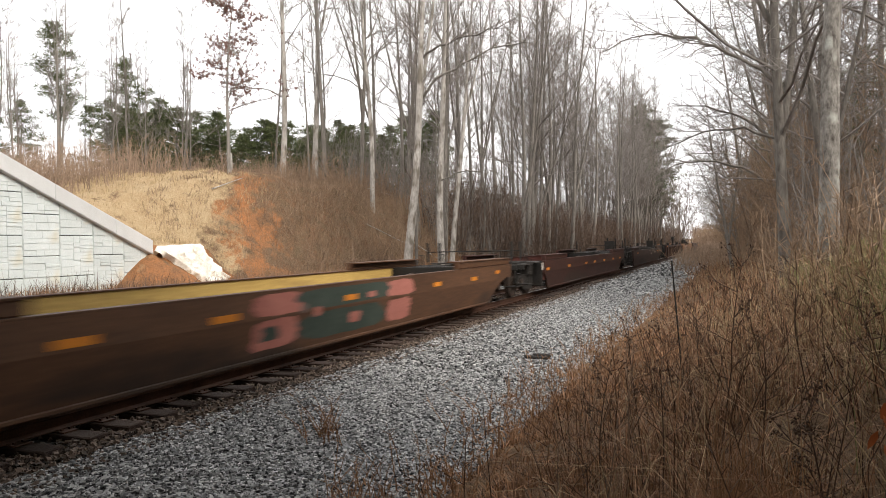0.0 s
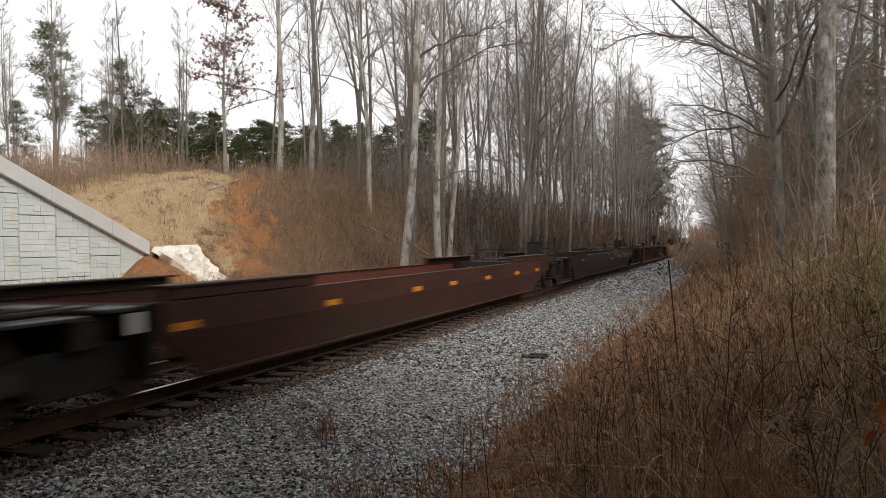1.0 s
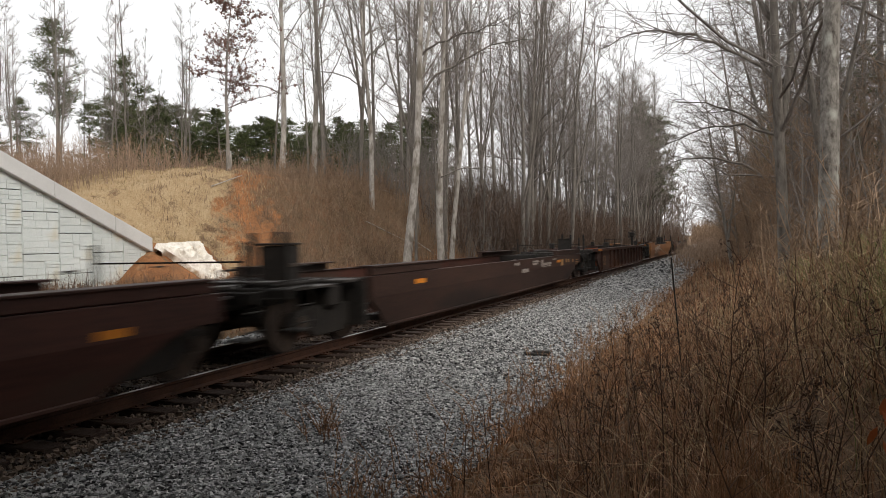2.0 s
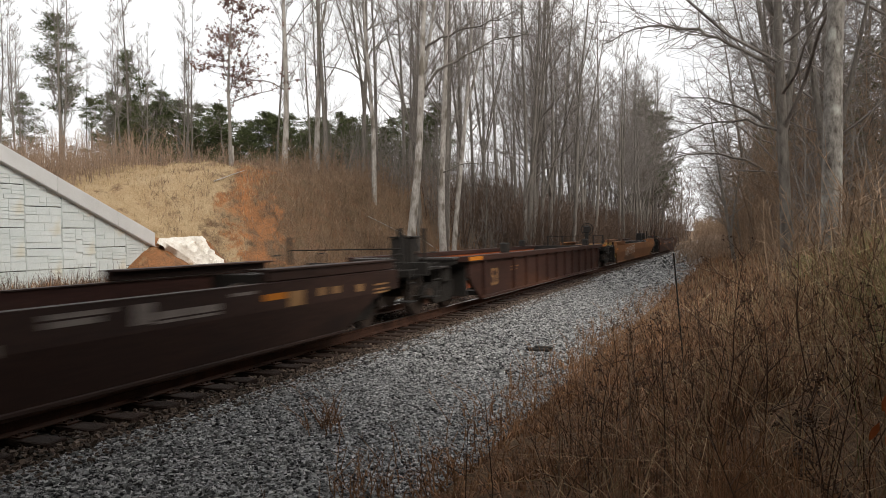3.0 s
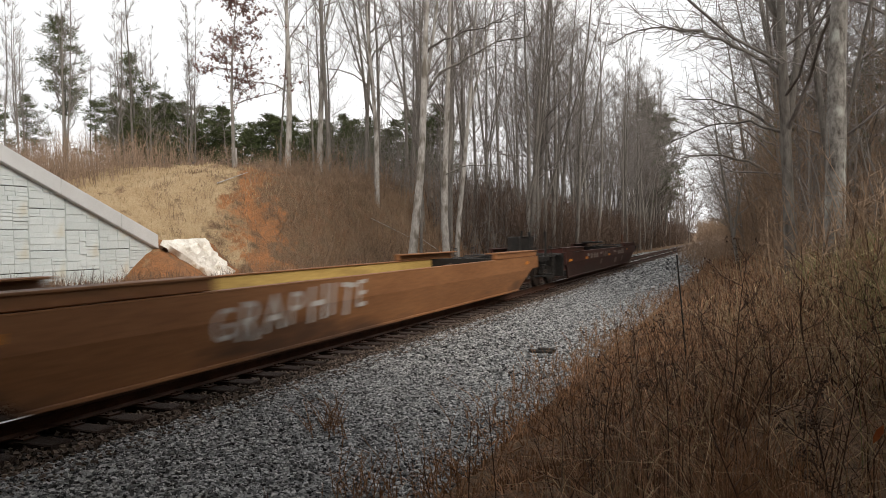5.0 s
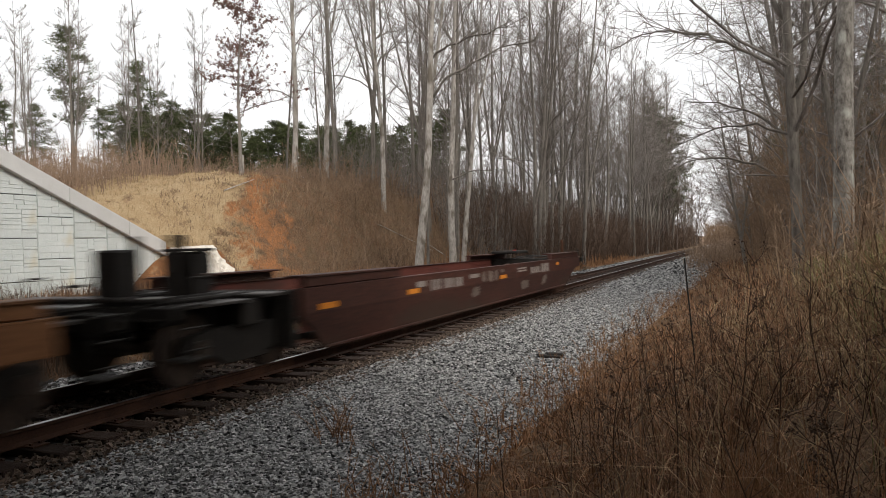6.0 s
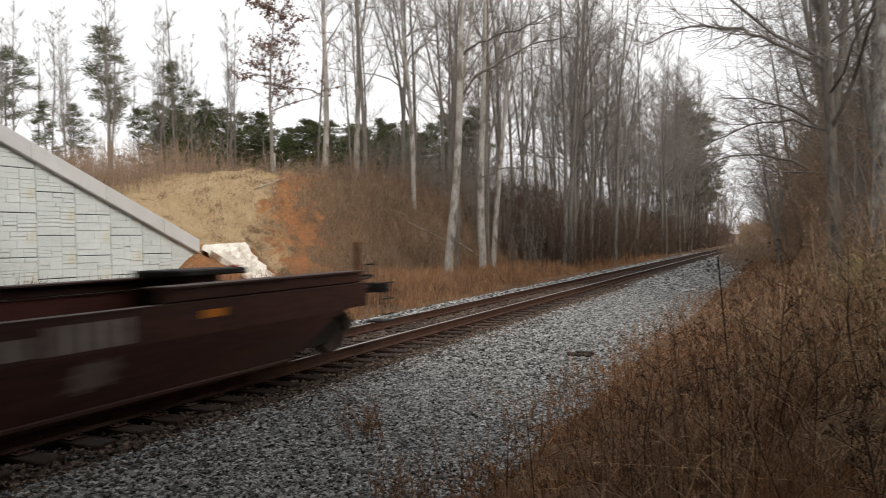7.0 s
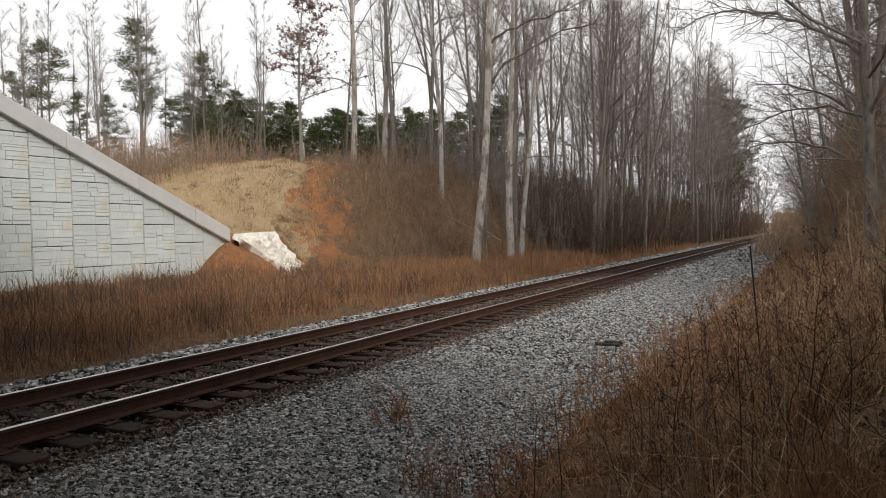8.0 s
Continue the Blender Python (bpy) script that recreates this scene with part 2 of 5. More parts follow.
def ground_z(x, y):
    x, y = np.asarray(x, float), np.asarray(y, float)
    foot = knots(y, [(-60, -20), (20, -20), (24, -22.3), (28.3, -22.0), (31.5, -19.6), (40, -15.5), (60, -14), (300, -14)])
    width = knots(y, [(20, 8), (35, 8.5), (60, 10), (300, 12)])
    crest = knots(y, [(-60, 4), (22, 3.4), (25.8, 3.95), (29.7, 5.0), (33.7, 6.0), (35.5, 6.2), (37.5, 5.8), (42, 5.7), (60, 5.6), (120, 3.8), (300, 2.5)])
    back = np.clip(foot - width - x, 0, 60)
    left = -0.35 + (crest + 0.35) * ease((foot - x) / width) + 0.035 * back
    front = -0.35 + 0.45 * np.clip((-10.9 - x) / 12, 0, 1)
    fill = cope_z(y) - 0.35
    fill = fill + (np.maximum(crest + 0.035 * back, fill) - fill) * ease((-23.7 - x) / 5)
    near_wall = np.where(x > -23.6, front, fill)
    t = ease((y - 24.6) / 1.2)
    left = near_wall * (1 - t) + left * t
    # clay spilled round the end of the wall, and the steep toe of the slope beyond it
    ridge = -23.1 + 0.45 * np.clip(y - 24.4, 0, 4)
    mound = np.maximum(1.62 - np.where(y < 24.4, 0.74 * (24.4 - y), 0.66 * (y - 24.4)) - 0.62 * np.clip(x - ridge, 0, 9), -0.35)
    left = np.where(x > -23.6, np.maximum(left, mound), left)
    toe = np.clip(-0.45 + 1.2 * (-21.6 - x), -0.45, 1.85) + 0.1 * np.clip(-23.6 - x, 0, 6)
    left = np.where((y > 24.6) & (y < 30.5), np.maximum(left, -0.45 + (toe + 0.45) * ease((30.5 - y) / 2.4)), left)
    right = knots(x, [(-2.6, -0.66), (-1.4, -0.45), (0, -0.08), (1, 0.32), (2.5, 1.0), (5, 2.0), (9, 2.9), (20, 3.6), (60, 4.2)])
    # rise out of view to the east, added to block light from that side
    right = right + 5.0 * ease((x - 3.5) / 7) * ease((15 - y) / 8)
    z = np.where(x < -10.7, left, np.where(x > -2.7, right, -0.9))
    rough = np.where((x < -10.7) | (x > -2.4), 1.0, 0.0)
    wave = 0.10 * np.sin(x * 1.1 + 0.7 * np.sin(y * 0.5)) * np.sin(y * 0.83 + 1.3) + 0.06 * np.sin(x * 2.7 + y * 1.9) + 0.05 * np.sin(y * 3.1 - x * 1.3)
    far = np.clip((np.hypot(x, y) - 120) / 400, 0, 1)
    return z + wave * rough * (1 - far)


def build_ground():
    xs = np.concatenate([[-1800, -900, -450, -220, -140, -100, -75], np.arange(-60, -34, 1.5), np.arange(-34, 12, 0.3), np.arange(12, 40, 1.5), [50, 70, 100, 150, 300, 700, 1800]])
    ys = np.concatenate([[-600, -200, -80, -40, -20], np.arange(-10, 50, 0.5), np.arange(50, 120, 1.5), np.arange(120, 260, 5), [300, 400, 600, 1000, 1800, 3000]])
    gx, gy = np.meshgrid(xs, ys, indexing="ij")
    v = np.stack([gx, gy, ground_z(gx, gy)], -1).reshape(-1, 3)
    nx, ny = gx.shape
    i = np.arange((nx - 1) * ny).reshape(nx - 1, ny)[:, :-1].ravel()
    f = np.stack([i, i + ny, i + ny + 1, i + 1], 1)
    x, y = v[:, 0], v[:, 1]
    side = x + 22.5 + 0.8 * (y - 28.5) + 0.5 * np.sin(x * 1.7) + 0.5 * np.sin(y * 1.3 + x)
    turf = np.clip(0.8 - side * 0.35, 0, 1) * ((x < -22.9) & (y > 0) & (x > -36) & (y < 38))
    strip = np.clip(0.55 + side * 0.5, 0, 1) * np.clip(1.35 - side * 0.22, 0, 1) * ((x < -18.0) & (x > -30) & (y > 24.5) & (y < 37))
    spill = ((x > -23.7) & (x < -20.0) & (y > 21.7) & (y < 29.2)) * 0.95
    me = mesh_np("ground", v, f, GROUND, True)
    for name, w in (("turf", turf), ("clay", np.maximum(strip * 0.85, spill))):
        me.attributes.new(name, "FLOAT", "POINT").data.foreach_set("value", w.astype(np.float32))
    tagged(new("ground", me), "sloping ground of leaf litter, dry turf and orange clay", "ground", kind="structure")


build_ground()
# ---- the line: ballast, ties, rails ----
TRACK = -7.31
GAUGE = 1.505


def bed_z(x):
    return knots(x, [(-11.3, -0.62), (-10.6, -0.42), (-9.2, -0.27), (-8.7, -0.265), (-5.95, -0.265), (-5.4, -0.29), (-3.6, -0.52), (-2.2, -0.74)])


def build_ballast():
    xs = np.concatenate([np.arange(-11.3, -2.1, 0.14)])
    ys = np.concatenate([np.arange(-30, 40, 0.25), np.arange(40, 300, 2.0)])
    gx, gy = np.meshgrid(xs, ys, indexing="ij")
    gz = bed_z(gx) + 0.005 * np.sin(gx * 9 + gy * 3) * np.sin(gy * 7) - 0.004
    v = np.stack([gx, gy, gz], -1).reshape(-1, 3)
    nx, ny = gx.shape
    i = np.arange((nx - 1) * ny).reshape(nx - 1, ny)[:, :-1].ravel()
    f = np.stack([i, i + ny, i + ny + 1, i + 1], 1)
    bed = tagged(new("ballast_bed", mesh_np("ballast_bed", v, f, BED, True)), "bed of crushed grey granite under the line, darkened for shade between stones", "ballast", kind="structure")
    rng = np.random.default_rng(5)
    # a rough stone: a cube with its corners pushed about and cut
    corners = np.array([[-1, -1, -1], [1, -1, -1], [1, 1, -1], [-1, 1, -1], [-1, -1, 1], [1, -1, 1], [1, 1, 1], [-1, 1, 1]], float)
    quads = np.array([[4, 5, 6, 7], [0, 1, 5, 4], [1, 2, 6, 5], [2, 3, 7, 6], [3, 0, 4, 7]])

    def stones(n, x0, x1, y0, y1, s0, s1, lift=0.0):
        x, y = rng.uniform(x0, x1, n), rng.uniform(y0, y1, n)
        s = rng.uniform(s0, s1, n)
        shape = corners[None] * (0.5 + rng.uniform(-0.24, 0.24, (n, 8, 3))) * np.stack([s, s * rng.uniform(0.6, 0.9, n), s * rng.uniform(0.45, 0.8, n)], 1)[:, None]
        a, b = rng.uniform(0, 2 * np.pi, n), rng.uniform(-1.4, 1.4, n)
        ca, sa, cb, sb = np.cos(a), np.sin(a), np.cos(b), np.sin(b)
        rot = np.stack([np.stack([ca, -sa * cb, sa * sb], 1), np.stack([sa, ca * cb, -ca * sb], 1), np.stack([np.zeros(n), sb, cb], 1)], 1)
        shape = np.einsum("nij,nkj->nki", rot, shape)
        c = np.stack([x, y, bed_z(x) + lift * rng.random(n) + s * rng.uniform(0.0, 0.45, n)], 1)
        return (shape + c[:, None]).reshape(-1, 3), (quads[None] + (np.arange(n) * 8)[:, None, None]).reshape(-1, 4)

    sets = [(105000, -5.75, -2.15, 3.0, 11, 0.018, 0.040), (60000, -5.8, -2.2, 11, 30, 0.025, 0.048), (10000, -6.0, -2.2, 30, 45, 0.055, 0.09), (4500, -6.0, -2.2, 45, 90, 0.09, 0.15),
            (6000, -8.6, -6.0, 2, 26, 0.025, 0.055), (9000, -6.38, -5.7, 2, 30, 0.022, 0.05, 0.03), (7000, -5.95, -5.35, 2, 30, 0.02, 0.042, 0.01), (2200, -6.35, -5.75, 30, 70, 0.05, 0.08, 0.03), (16000, -7.97, -6.65, 2, 30, 0.03, 0.06, 0.06), (7000, -10.9, -8.7, 4, 40, 0.045, 0.085), (2500, -10.9, -8.7, 40, 90, 0.08, 0.14)]
    for name, label, mat, dusty in (("ballast_stones", "loose angular granite stones", STONE, False), ("dusty_stones", "rust-dusted stones between and beside the rails", DUSTY_STONE, True)):
        vs, fs, k = [], [], 0
        for a in sets:
            if (a[1] < -5.9 and -7.0 < a[2] < -5.2) != dusty:
                continue
            v, f = stones(*a)
            vs.append(v)
            fs.append(f + k)
            k += len(v)
        ob = new(name, mesh_np(name, np.concatenate(vs), np.concatenate(fs), mat))
        ob.parent = bed
        tagged(ob, label, kind="stuff")
    shapes = []
    for i in range(10):
        v, f = stones(1, 0, 0.001, 0, 0.001, 0.035, 0.055)
        shapes.append(mesh_np("stone", v - v.mean(0), f, STONE_PART))
    for i in range(280):
        x, y = random.uniform(-5.7, -2.6), random.uniform(4.0, 11.0)
        piece("stone", shapes[i % 10], bed, pose(x, y, bed_z(x) + 0.018, random.uniform(-25, 25), random.uniform(-25, 25), random.uniform(0, 360)))
    return bed


def build_track():
    track = tagged(new("railway_track"), "single railway line with rusty rails on dark wooden ties", "railway track", kind="structure")
    for side in (-1, 1):
        x = TRACK + side * GAUGE / 2
        bm = bmesh.new()
        outline = [(-0.07, -0.17), (0.07, -0.17), (0.07, -0.158), (0.012, -0.135), (0.010, -0.05), (0.036, -0.036), (0.036, -0.006), (-0.036, -0.006), (-0.036, -0.036), (-0.010, -0.05), (-0.012, -0.135), (-0.07, -0.158)]
        add_run(bm, [(x + a, b) for a, b in outline], -30, 300)
        rail = part("rail", bm, RUST_RAIL, track)
        part("running_surface", add_run(bmesh.new(), [(x - 0.026, -0.0055), (x + 0.026, -0.0055), (x + 0.017, 0.0), (x - 0.017, 0.0)], -30, 300), BRIGHT_RAIL, rail, "bright worn top of the rail")
    bm = box(-1.3, 1.3, -0.115, 0.115, -0.18, 0, bevel=0.012)
    bmesh.ops.subdivide_edges(bm, edges=[e for e in bm.edges if abs(e.verts[0].co.x - e.verts[1].co.x) > 2], cuts=5)
    for v in bm.verts:
        v.co += Vector((0, random.uniform(-0.012, 0.012), random.uniform(-0.006, 0.004)))
    tie_mesh = bpy.data.meshes.new("tie")
    bm.to_mesh(tie_mesh)
    bm.free()
    tie_mesh.materials.append(TIE)
    plate = bpy.data.meshes.new("tie_plate")
    bm = box(-0.17, 0.17, -0.09, 0.09, 0, 0.014)
    for a in (-0.095, 0.095):
        for b in (-0.05, 0.05):
            add_box(bm, a - 0.014, a + 0.014, b - 0.012, b + 0.012, 0.012, 0.035)
    bm.to_mesh(plate)
    bm.free()
    plate.materials.append(RUST_RAIL)
    for i in range(290):
        y = -8 + i * 0.52 + random.uniform(-0.03, 0.03)
        tie = piece("tie", tie_mesh, track, pose(TRACK + random.uniform(-0.05, 0.05), y, -0.185 + random.uniform(-0.008, 0.004), 0, 0, random.uniform(-1.2, 1.2)))
        if y < 45:
            for side in (-1, 1):
                piece("tie_plate", plate, tie, pose(side * GAUGE / 2, 0, 0.001))


build_ballast()
build_track()

# ---- retaining wall with sloped coping ----
WALL_X = -23.4


def ashlar_panel(bm, w, h, seed):
    """One cast panel split into raised blocks of uneven size, its face towards +x."""
    rng = random.Random(seed)
    add_box(bm, -0.16, 0.0, 0.013, w - 0.013, 0.012, h - 0.012, bevel=0.008)

    def split(y0, y1, z0, z1, depth):
        wide, high = y1 - y0, z1 - z0
        if (high > 0.34 or wide > 0.95) and depth < 7:
            if high > 0.34 and (wide < 0.7 or rng.random() < 0.62):
                k = z0 + high * rng.choice((0.33, 0.42, 0.5, 0.58, 0.67))
                split(y0, y1, z0, k, depth + 1)
                split(y0, y1, k, z1, depth + 1)
            else:
                k = y0 + wide * rng.uniform(0.32, 0.68)
                split(y0, k, z0, z1, depth + 1)
                split(k, y1, z0, z1, depth + 1)
            return
        if high > 0.2 and wide > 0.3 and rng.random() < 0.4:
            k = z0 + high * rng.choice((0.4, 0.5, 0.6))
            split(y0, y1, z0, k, 9)
            split(y0, y1, k, z1, 9)
            return
        add_box(bm, -0.01, 0.012 + rng.random() * 0.034, y0 + 0.005, y1 - 0.005, z0 + 0.007, z1 - 0.007, bevel=0.005)

    split(0.020, w - 0.020, 0.016, h - 0.016, 0)


def build_wall():
    bm = bmesh.new()
    add_prism(bm, [(-6, -1.2), (24.4, -1.2), (24.4, 1.55), (14.6, 5.72), (10.4, 7.5), (-6, 7.58)], WALL_X - 0.5, WALL_X - 0.035)
    wall = tagged(part("wall_west", bm, JOINT), "tall pale grey concrete retaining wall of ashlar-faced panels", "retaining wall", kind="structure")
    size = 1.524
    for col in range(-4, 7):
        y0 = 15.52 + col * size - 0.02
        low = -1.5 + (0.75 if col % 2 else 0.0)
        for row in range(7):
            z0 = low + row * size
            if z0 > cope_z(y0) or y0 + size < 9.3 or z0 + size < -0.4:
                continue
            bm = bmesh.new()
            ashlar_panel(bm, size, size, 5 + (col * 3 + row * 5) % 7)
            nrm = Vector((0, 0.437, 1)).normalized()
            for co, no in ((Vector((0, 0, float(COPE[1] + (y0 - COPE[0]) * COPE[2]) - z0 + 0.05)), nrm), (Vector((0, 24.45 - y0, 0)), Vector((0, 1, 0)))):
                res = bmesh.ops.bisect_plane(bm, geom=bm.verts[:] + bm.edges[:] + bm.faces[:], plane_co=co, plane_no=no, clear_outer=True)
                cut = [e for e in res["geom_cut"] if isinstance(e, bmesh.types.BMEdge)]
                if cut:
                    bmesh.ops.contextual_create(bm, geom=cut)
            if len(bm.faces) < 5:
                bm.free()
                continue
            part("wall_panel", bm, PANEL, wall, m=pose(WALL_X, y0, z0))
    # coping in cast lengths
    for y0, y1 in ((8.6, 13.0), (13.0, 16.75), (16.75, 19.75), (19.75, 22.55), (22.55, 24.55)):
        a, b = y0 + 0.006, y1 - 0.006
        za, zb = (COPE[1] + (q - COPE[0]) * COPE[2] for q in (a, b))
        bm = add_prism(bmesh.new(), [(a, za - 0.04), (b, zb - 0.04), (b, zb + 0.56), (a, za + 0.56)], WALL_X - 0.45, WALL_X + 0.24)
        bmesh.ops.bevel(bm, geom=bm.edges[:], offset=0.02, segments=1, affect="EDGES")
        part("coping", bm, CONCRETE, wall, "smooth light grey cast coping")


build_wall()


def build_apron():
    """Pale grouted rock below the end of the coping."""
    n = 44
    p = [Vector(q) for q in ((-23.1, 24.5, 1.85), (-23.5, 27.9, 1.95), (-21.8, 27.1, -0.2), (-21.3, 28.0, -0.5))]
    grid = []
    for i in range(n + 1):
        u = i / n
        for j in range(n + 1):
            w = j / n
            a, b = p[0].lerp(p[2], u), p[1].lerp(p[3], u)
            q = a.lerp(b, w)
            lump = noise.noise(q * 1.3) * 0.30 + abs(noise.noise(q * 3.1)) * 0.28 + noise.noise(q * 8.0) * 0.08
            q = q + (b - a).normalized() * (noise.noise(Vector((u * 7, 3.1, 0))) * 0.5 + noise.noise(Vector((u * 19, 1.7, 0))) * 0.22) * w
            rim = min(u, 1 - u, w, 1 - w) * 5
            q = q + Vector((0.5, -0.25, 0.6)).normalized() * (lump * min(1, rim) + 0.1)
            if rim < 0.01:
                q += (Vector((-0.1, 0.0, -0.25)) if w < 0.01 else Vector((-0.35, 0.0, -0.5))) + Vector((noise.noise(q * 2), noise.noise(q * 2 + Vector((5, 0, 0))), 0)) * 0.4
            grid.append(q)
    f = [(i * (n + 1) + j, (i + 1) * (n + 1) + j, (i + 1) * (n + 1) + j + 1, i * (n + 1) + j + 1) for i in range(n) for j in range(n)]
    tagged(new("rock_apron", mesh_np("rock_apron", [tuple(q) for q in grid], f, PALE_ROCK)), "pale white grouted rock spill below the end of the coping", "rock apron", kind="structure")


build_apron()
# ---- well cars ----
def paint(name, dark, light, grime, **k):
    return material(name, dark, light, 1.2, 14, rough=0.6, bump=0.12, spots=grime, spot_scale=0.9, spot_at=0.6, stretch=(1, 0.35, 1.6), **k)


BROWN_CAR = paint("faded_brown_paint", (0.055, 0.026, 0.014), (0.125, 0.06, 0.031), (0.034, 0.02, 0.013))
RED_CAR = paint("oxide_red_paint", (0.026, 0.010, 0.007), (0.075, 0.027, 0.019), (0.048, 0.027, 0.019))
DARK_CAR = paint("dark_brown_paint", (0.022, 0.011, 0.0085), (0.05, 0.025, 0.018), (0.017, 0.010, 0.008))
RIB_CAR = paint("rusty_brown_paint", (0.028, 0.013, 0.010), (0.066, 0.029, 0.021), (0.085, 0.036, 0.021))
TAN_CAR = paint("weathered_tan_paint", (0.19, 0.08, 0.032), (0.33, 0.15, 0.062), (0.11, 0.055, 0.03))
YELLOW_IN = paint("worn_yellow_paint", (0.42, 0.27, 0.08), (0.62, 0.42, 0.14), (0.25, 0.15, 0.06))
RED_IN = paint("dull_red_primer", (0.075, 0.022, 0.017), (0.15, 0.045, 0.033), (0.06, 0.026, 0.02))
ORANGE_IN = paint("orange_red_primer", (0.36, 0.09, 0.035), (0.55, 0.16, 0.06), (0.22, 0.08, 0.04))
GEAR = material("sooty_running_gear", (0.008, 0.0075, 0.007), (0.032, 0.027, 0.023), 3, 30, rough=0.7, bump=0.3)
WHEEL = material("wheel_steel", (0.04, 0.03, 0.026), (0.10, 0.075, 0.06), 4, 30, rough=0.55, metal=0.4, bump=0.1)
TREAD = material("polished_wheel_tread", (0.45, 0.44, 0.43), (0.62, 0.61, 0.60), 4, 50, rough=0.3, metal=1.0, bump=0.02)
DECK = material("sooty_steel_deck", (0.03, 0.026, 0.024), (0.09, 0.08, 0.075), 3, 40, rough=0.5, metal=0.3, bump=0.3)
ORANGE_TAG = material("orange_reflector", (0.50, 0.16, 0.015), (0.68, 0.25, 0.03), 5, 40, rough=0.5, bump=0.0)
PINK = material("pink_spray_paint", (0.30, 0.10, 0.08), (0.45, 0.18, 0.14), 2, 20, rough=0.6, bump=0.05)
GREEN = material("dark_green_spray_paint", (0.025, 0.04, 0.032), (0.06, 0.075, 0.06), 2, 20, rough=0.6, bump=0.05)
GREY_SPRAY = material("grey_spray_paint", (0.09, 0.065, 0.055), (0.20, 0.155, 0.13), 2, 20, rough=0.6, bump=0.05)
WHITE = material("white_lettering", (0.45, 0.42, 0.38), (0.65, 0.62, 0.58), 3, 30, rough=0.6, bump=0.0)
PALE_MARK = material("worn_pale_marking", (0.14, 0.11, 0.10), (0.34, 0.30, 0.27), 4, 25, rough=0.6, bump=0.0)
OCHRE = material("faded_ochre_lettering", (0.26, 0.14, 0.06), (0.38, 0.22, 0.10), 3, 30, rough=0.6, bump=0.0)
RUSTED = material("rusted_steel", (0.06, 0.024, 0.013), (0.15, 0.065, 0.034), 4, 30, rough=0.8, bump=0.3)
LAMP_RED = material("red_marker", (0.5, 0.03, 0.02), (0.6, 0.05, 0.03), 3, 30, rough=0.4, bump=0.0)

BOTTOM, CREASE, RAISED = 0.165, 0.72, 1.26
SIDE_START, SIDE_END, WELL_START, WELL_END = -8.25, 9.9, -7.5, 8.1
HALF_BODY, TRUCK_AT, HALF_PITCH, WIDE = 10.7, 9.0, 11.05, 1.48


def side_wall(bm, s, ribbed, top):
    """One side of the well: a thick plate with a crease, its bottom rising at the ends."""
    if ribbed:
        stations = [(-8.3, 0.70), (-8.15, 0.55), (WELL_START, BOTTOM), (WELL_END, BOTTOM), (8.6, 0.55), (8.75, 0.70)]
    else:
        stations = [(SIDE_START, 0.66), (-7.95, 0.50), (WELL_START, BOTTOM), (WELL_END, BOTTOM), (9.0, 0.64), (9.4, 0.74), (SIDE_END, 0.74)]
    rows = []
    for y, low in stations:
        crease = max(CREASE, low + 0.02)
        in_low = 0.0 if ribbed else 0.12 * (crease - low) / (CREASE - BOTTOM)
        outer = [(WIDE - in_low, low), (WIDE, crease), (WIDE, top)]
        inner = [(WIDE - 0.10, top), (WIDE - 0.10, crease), (WIDE - in_low - 0.06, low)]
        rows.append([bm.verts.new((s * x, y, z)) for x, z in outer + inner])
    for a, b in zip(rows, rows[1:]):
        for i in range(6):
            bm.faces.new((a[i], a[(i + 1) % 6], b[(i + 1) % 6], b[i]))
    bm.faces.new(rows[0])
    bm.faces.new(rows[-1][::-1])


def build_truck(car, y):
    truck = part("truck", box(-0.95, 0.95, -0.22, 0.22, 0.38, 0.62, bevel=0.03), GEAR, car, "black cast freight truck", pose(0, y, 0))
    for s in (-1, 1):
        x = s * 1.0
        bm = bmesh.new()
        add_prism(bm, [(-1.15, 0.42), (-1.0, 0.62), (-0.55, 0.68), (0.55, 0.68), (1.0, 0.62), (1.15, 0.42), (0.72, 0.40), (0.45, 0.20), (-0.45, 0.20), (-0.72, 0.40)], x - 0.07, x + 0.07)
        bmesh.ops.bevel(bm, geom=bm.edges[:], offset=0.015, segments=1, affect="EDGES")
        part("side_frame", bm, GEAR, truck)
        for k in (-0.16, 0.0, 0.16):
            part("spring", add_cyl(bmesh.new(), 0.065, 0.24, pose(x, k, 0.34), 10), GEAR, truck)
        for k in (-0.89, 0.89):
            part("bearing_cap", add_cyl(bmesh.new(), 0.11, 0.14, pose(s * 1.08, k, 0.457, 0, 90, 0), 14), WHEEL, truck)
    for k in (-0.89, 0.89):
        bm = bmesh.new()
        add_cyl(bm, 0.08, 1.9, pose(0, 0, 0, 0, 90, 0), 12)
        for s in (-1, 1):
            add_cyl(bm, 0.457, 0.10, pose(s * 0.765, 0, 0, 0, 90, 0), 32)
            add_cyl(bm, 0.485, 0.03, pose(s * 0.71, 0, 0, 0, 90, 0), 32)
            add_cyl(bm, 0.16, 0.16, pose(s * 0.79, 0, 0, 0, 90, 0), 16)
            for h in range(3):
                a = h * 2 * math.pi / 3
                add_cyl(bm, 0.035, 0.11, pose(s * 0.768, 0.28 * math.cos(a), 0.28 * math.sin(a), 0, 90, 0), 8)
        ws = part("wheelset", bm, WHEEL, truck, "steel axle with two wheels", pose(0, k, 0.457))
        WHEELSETS.append(ws)
    return truck


WHEELSETS = []


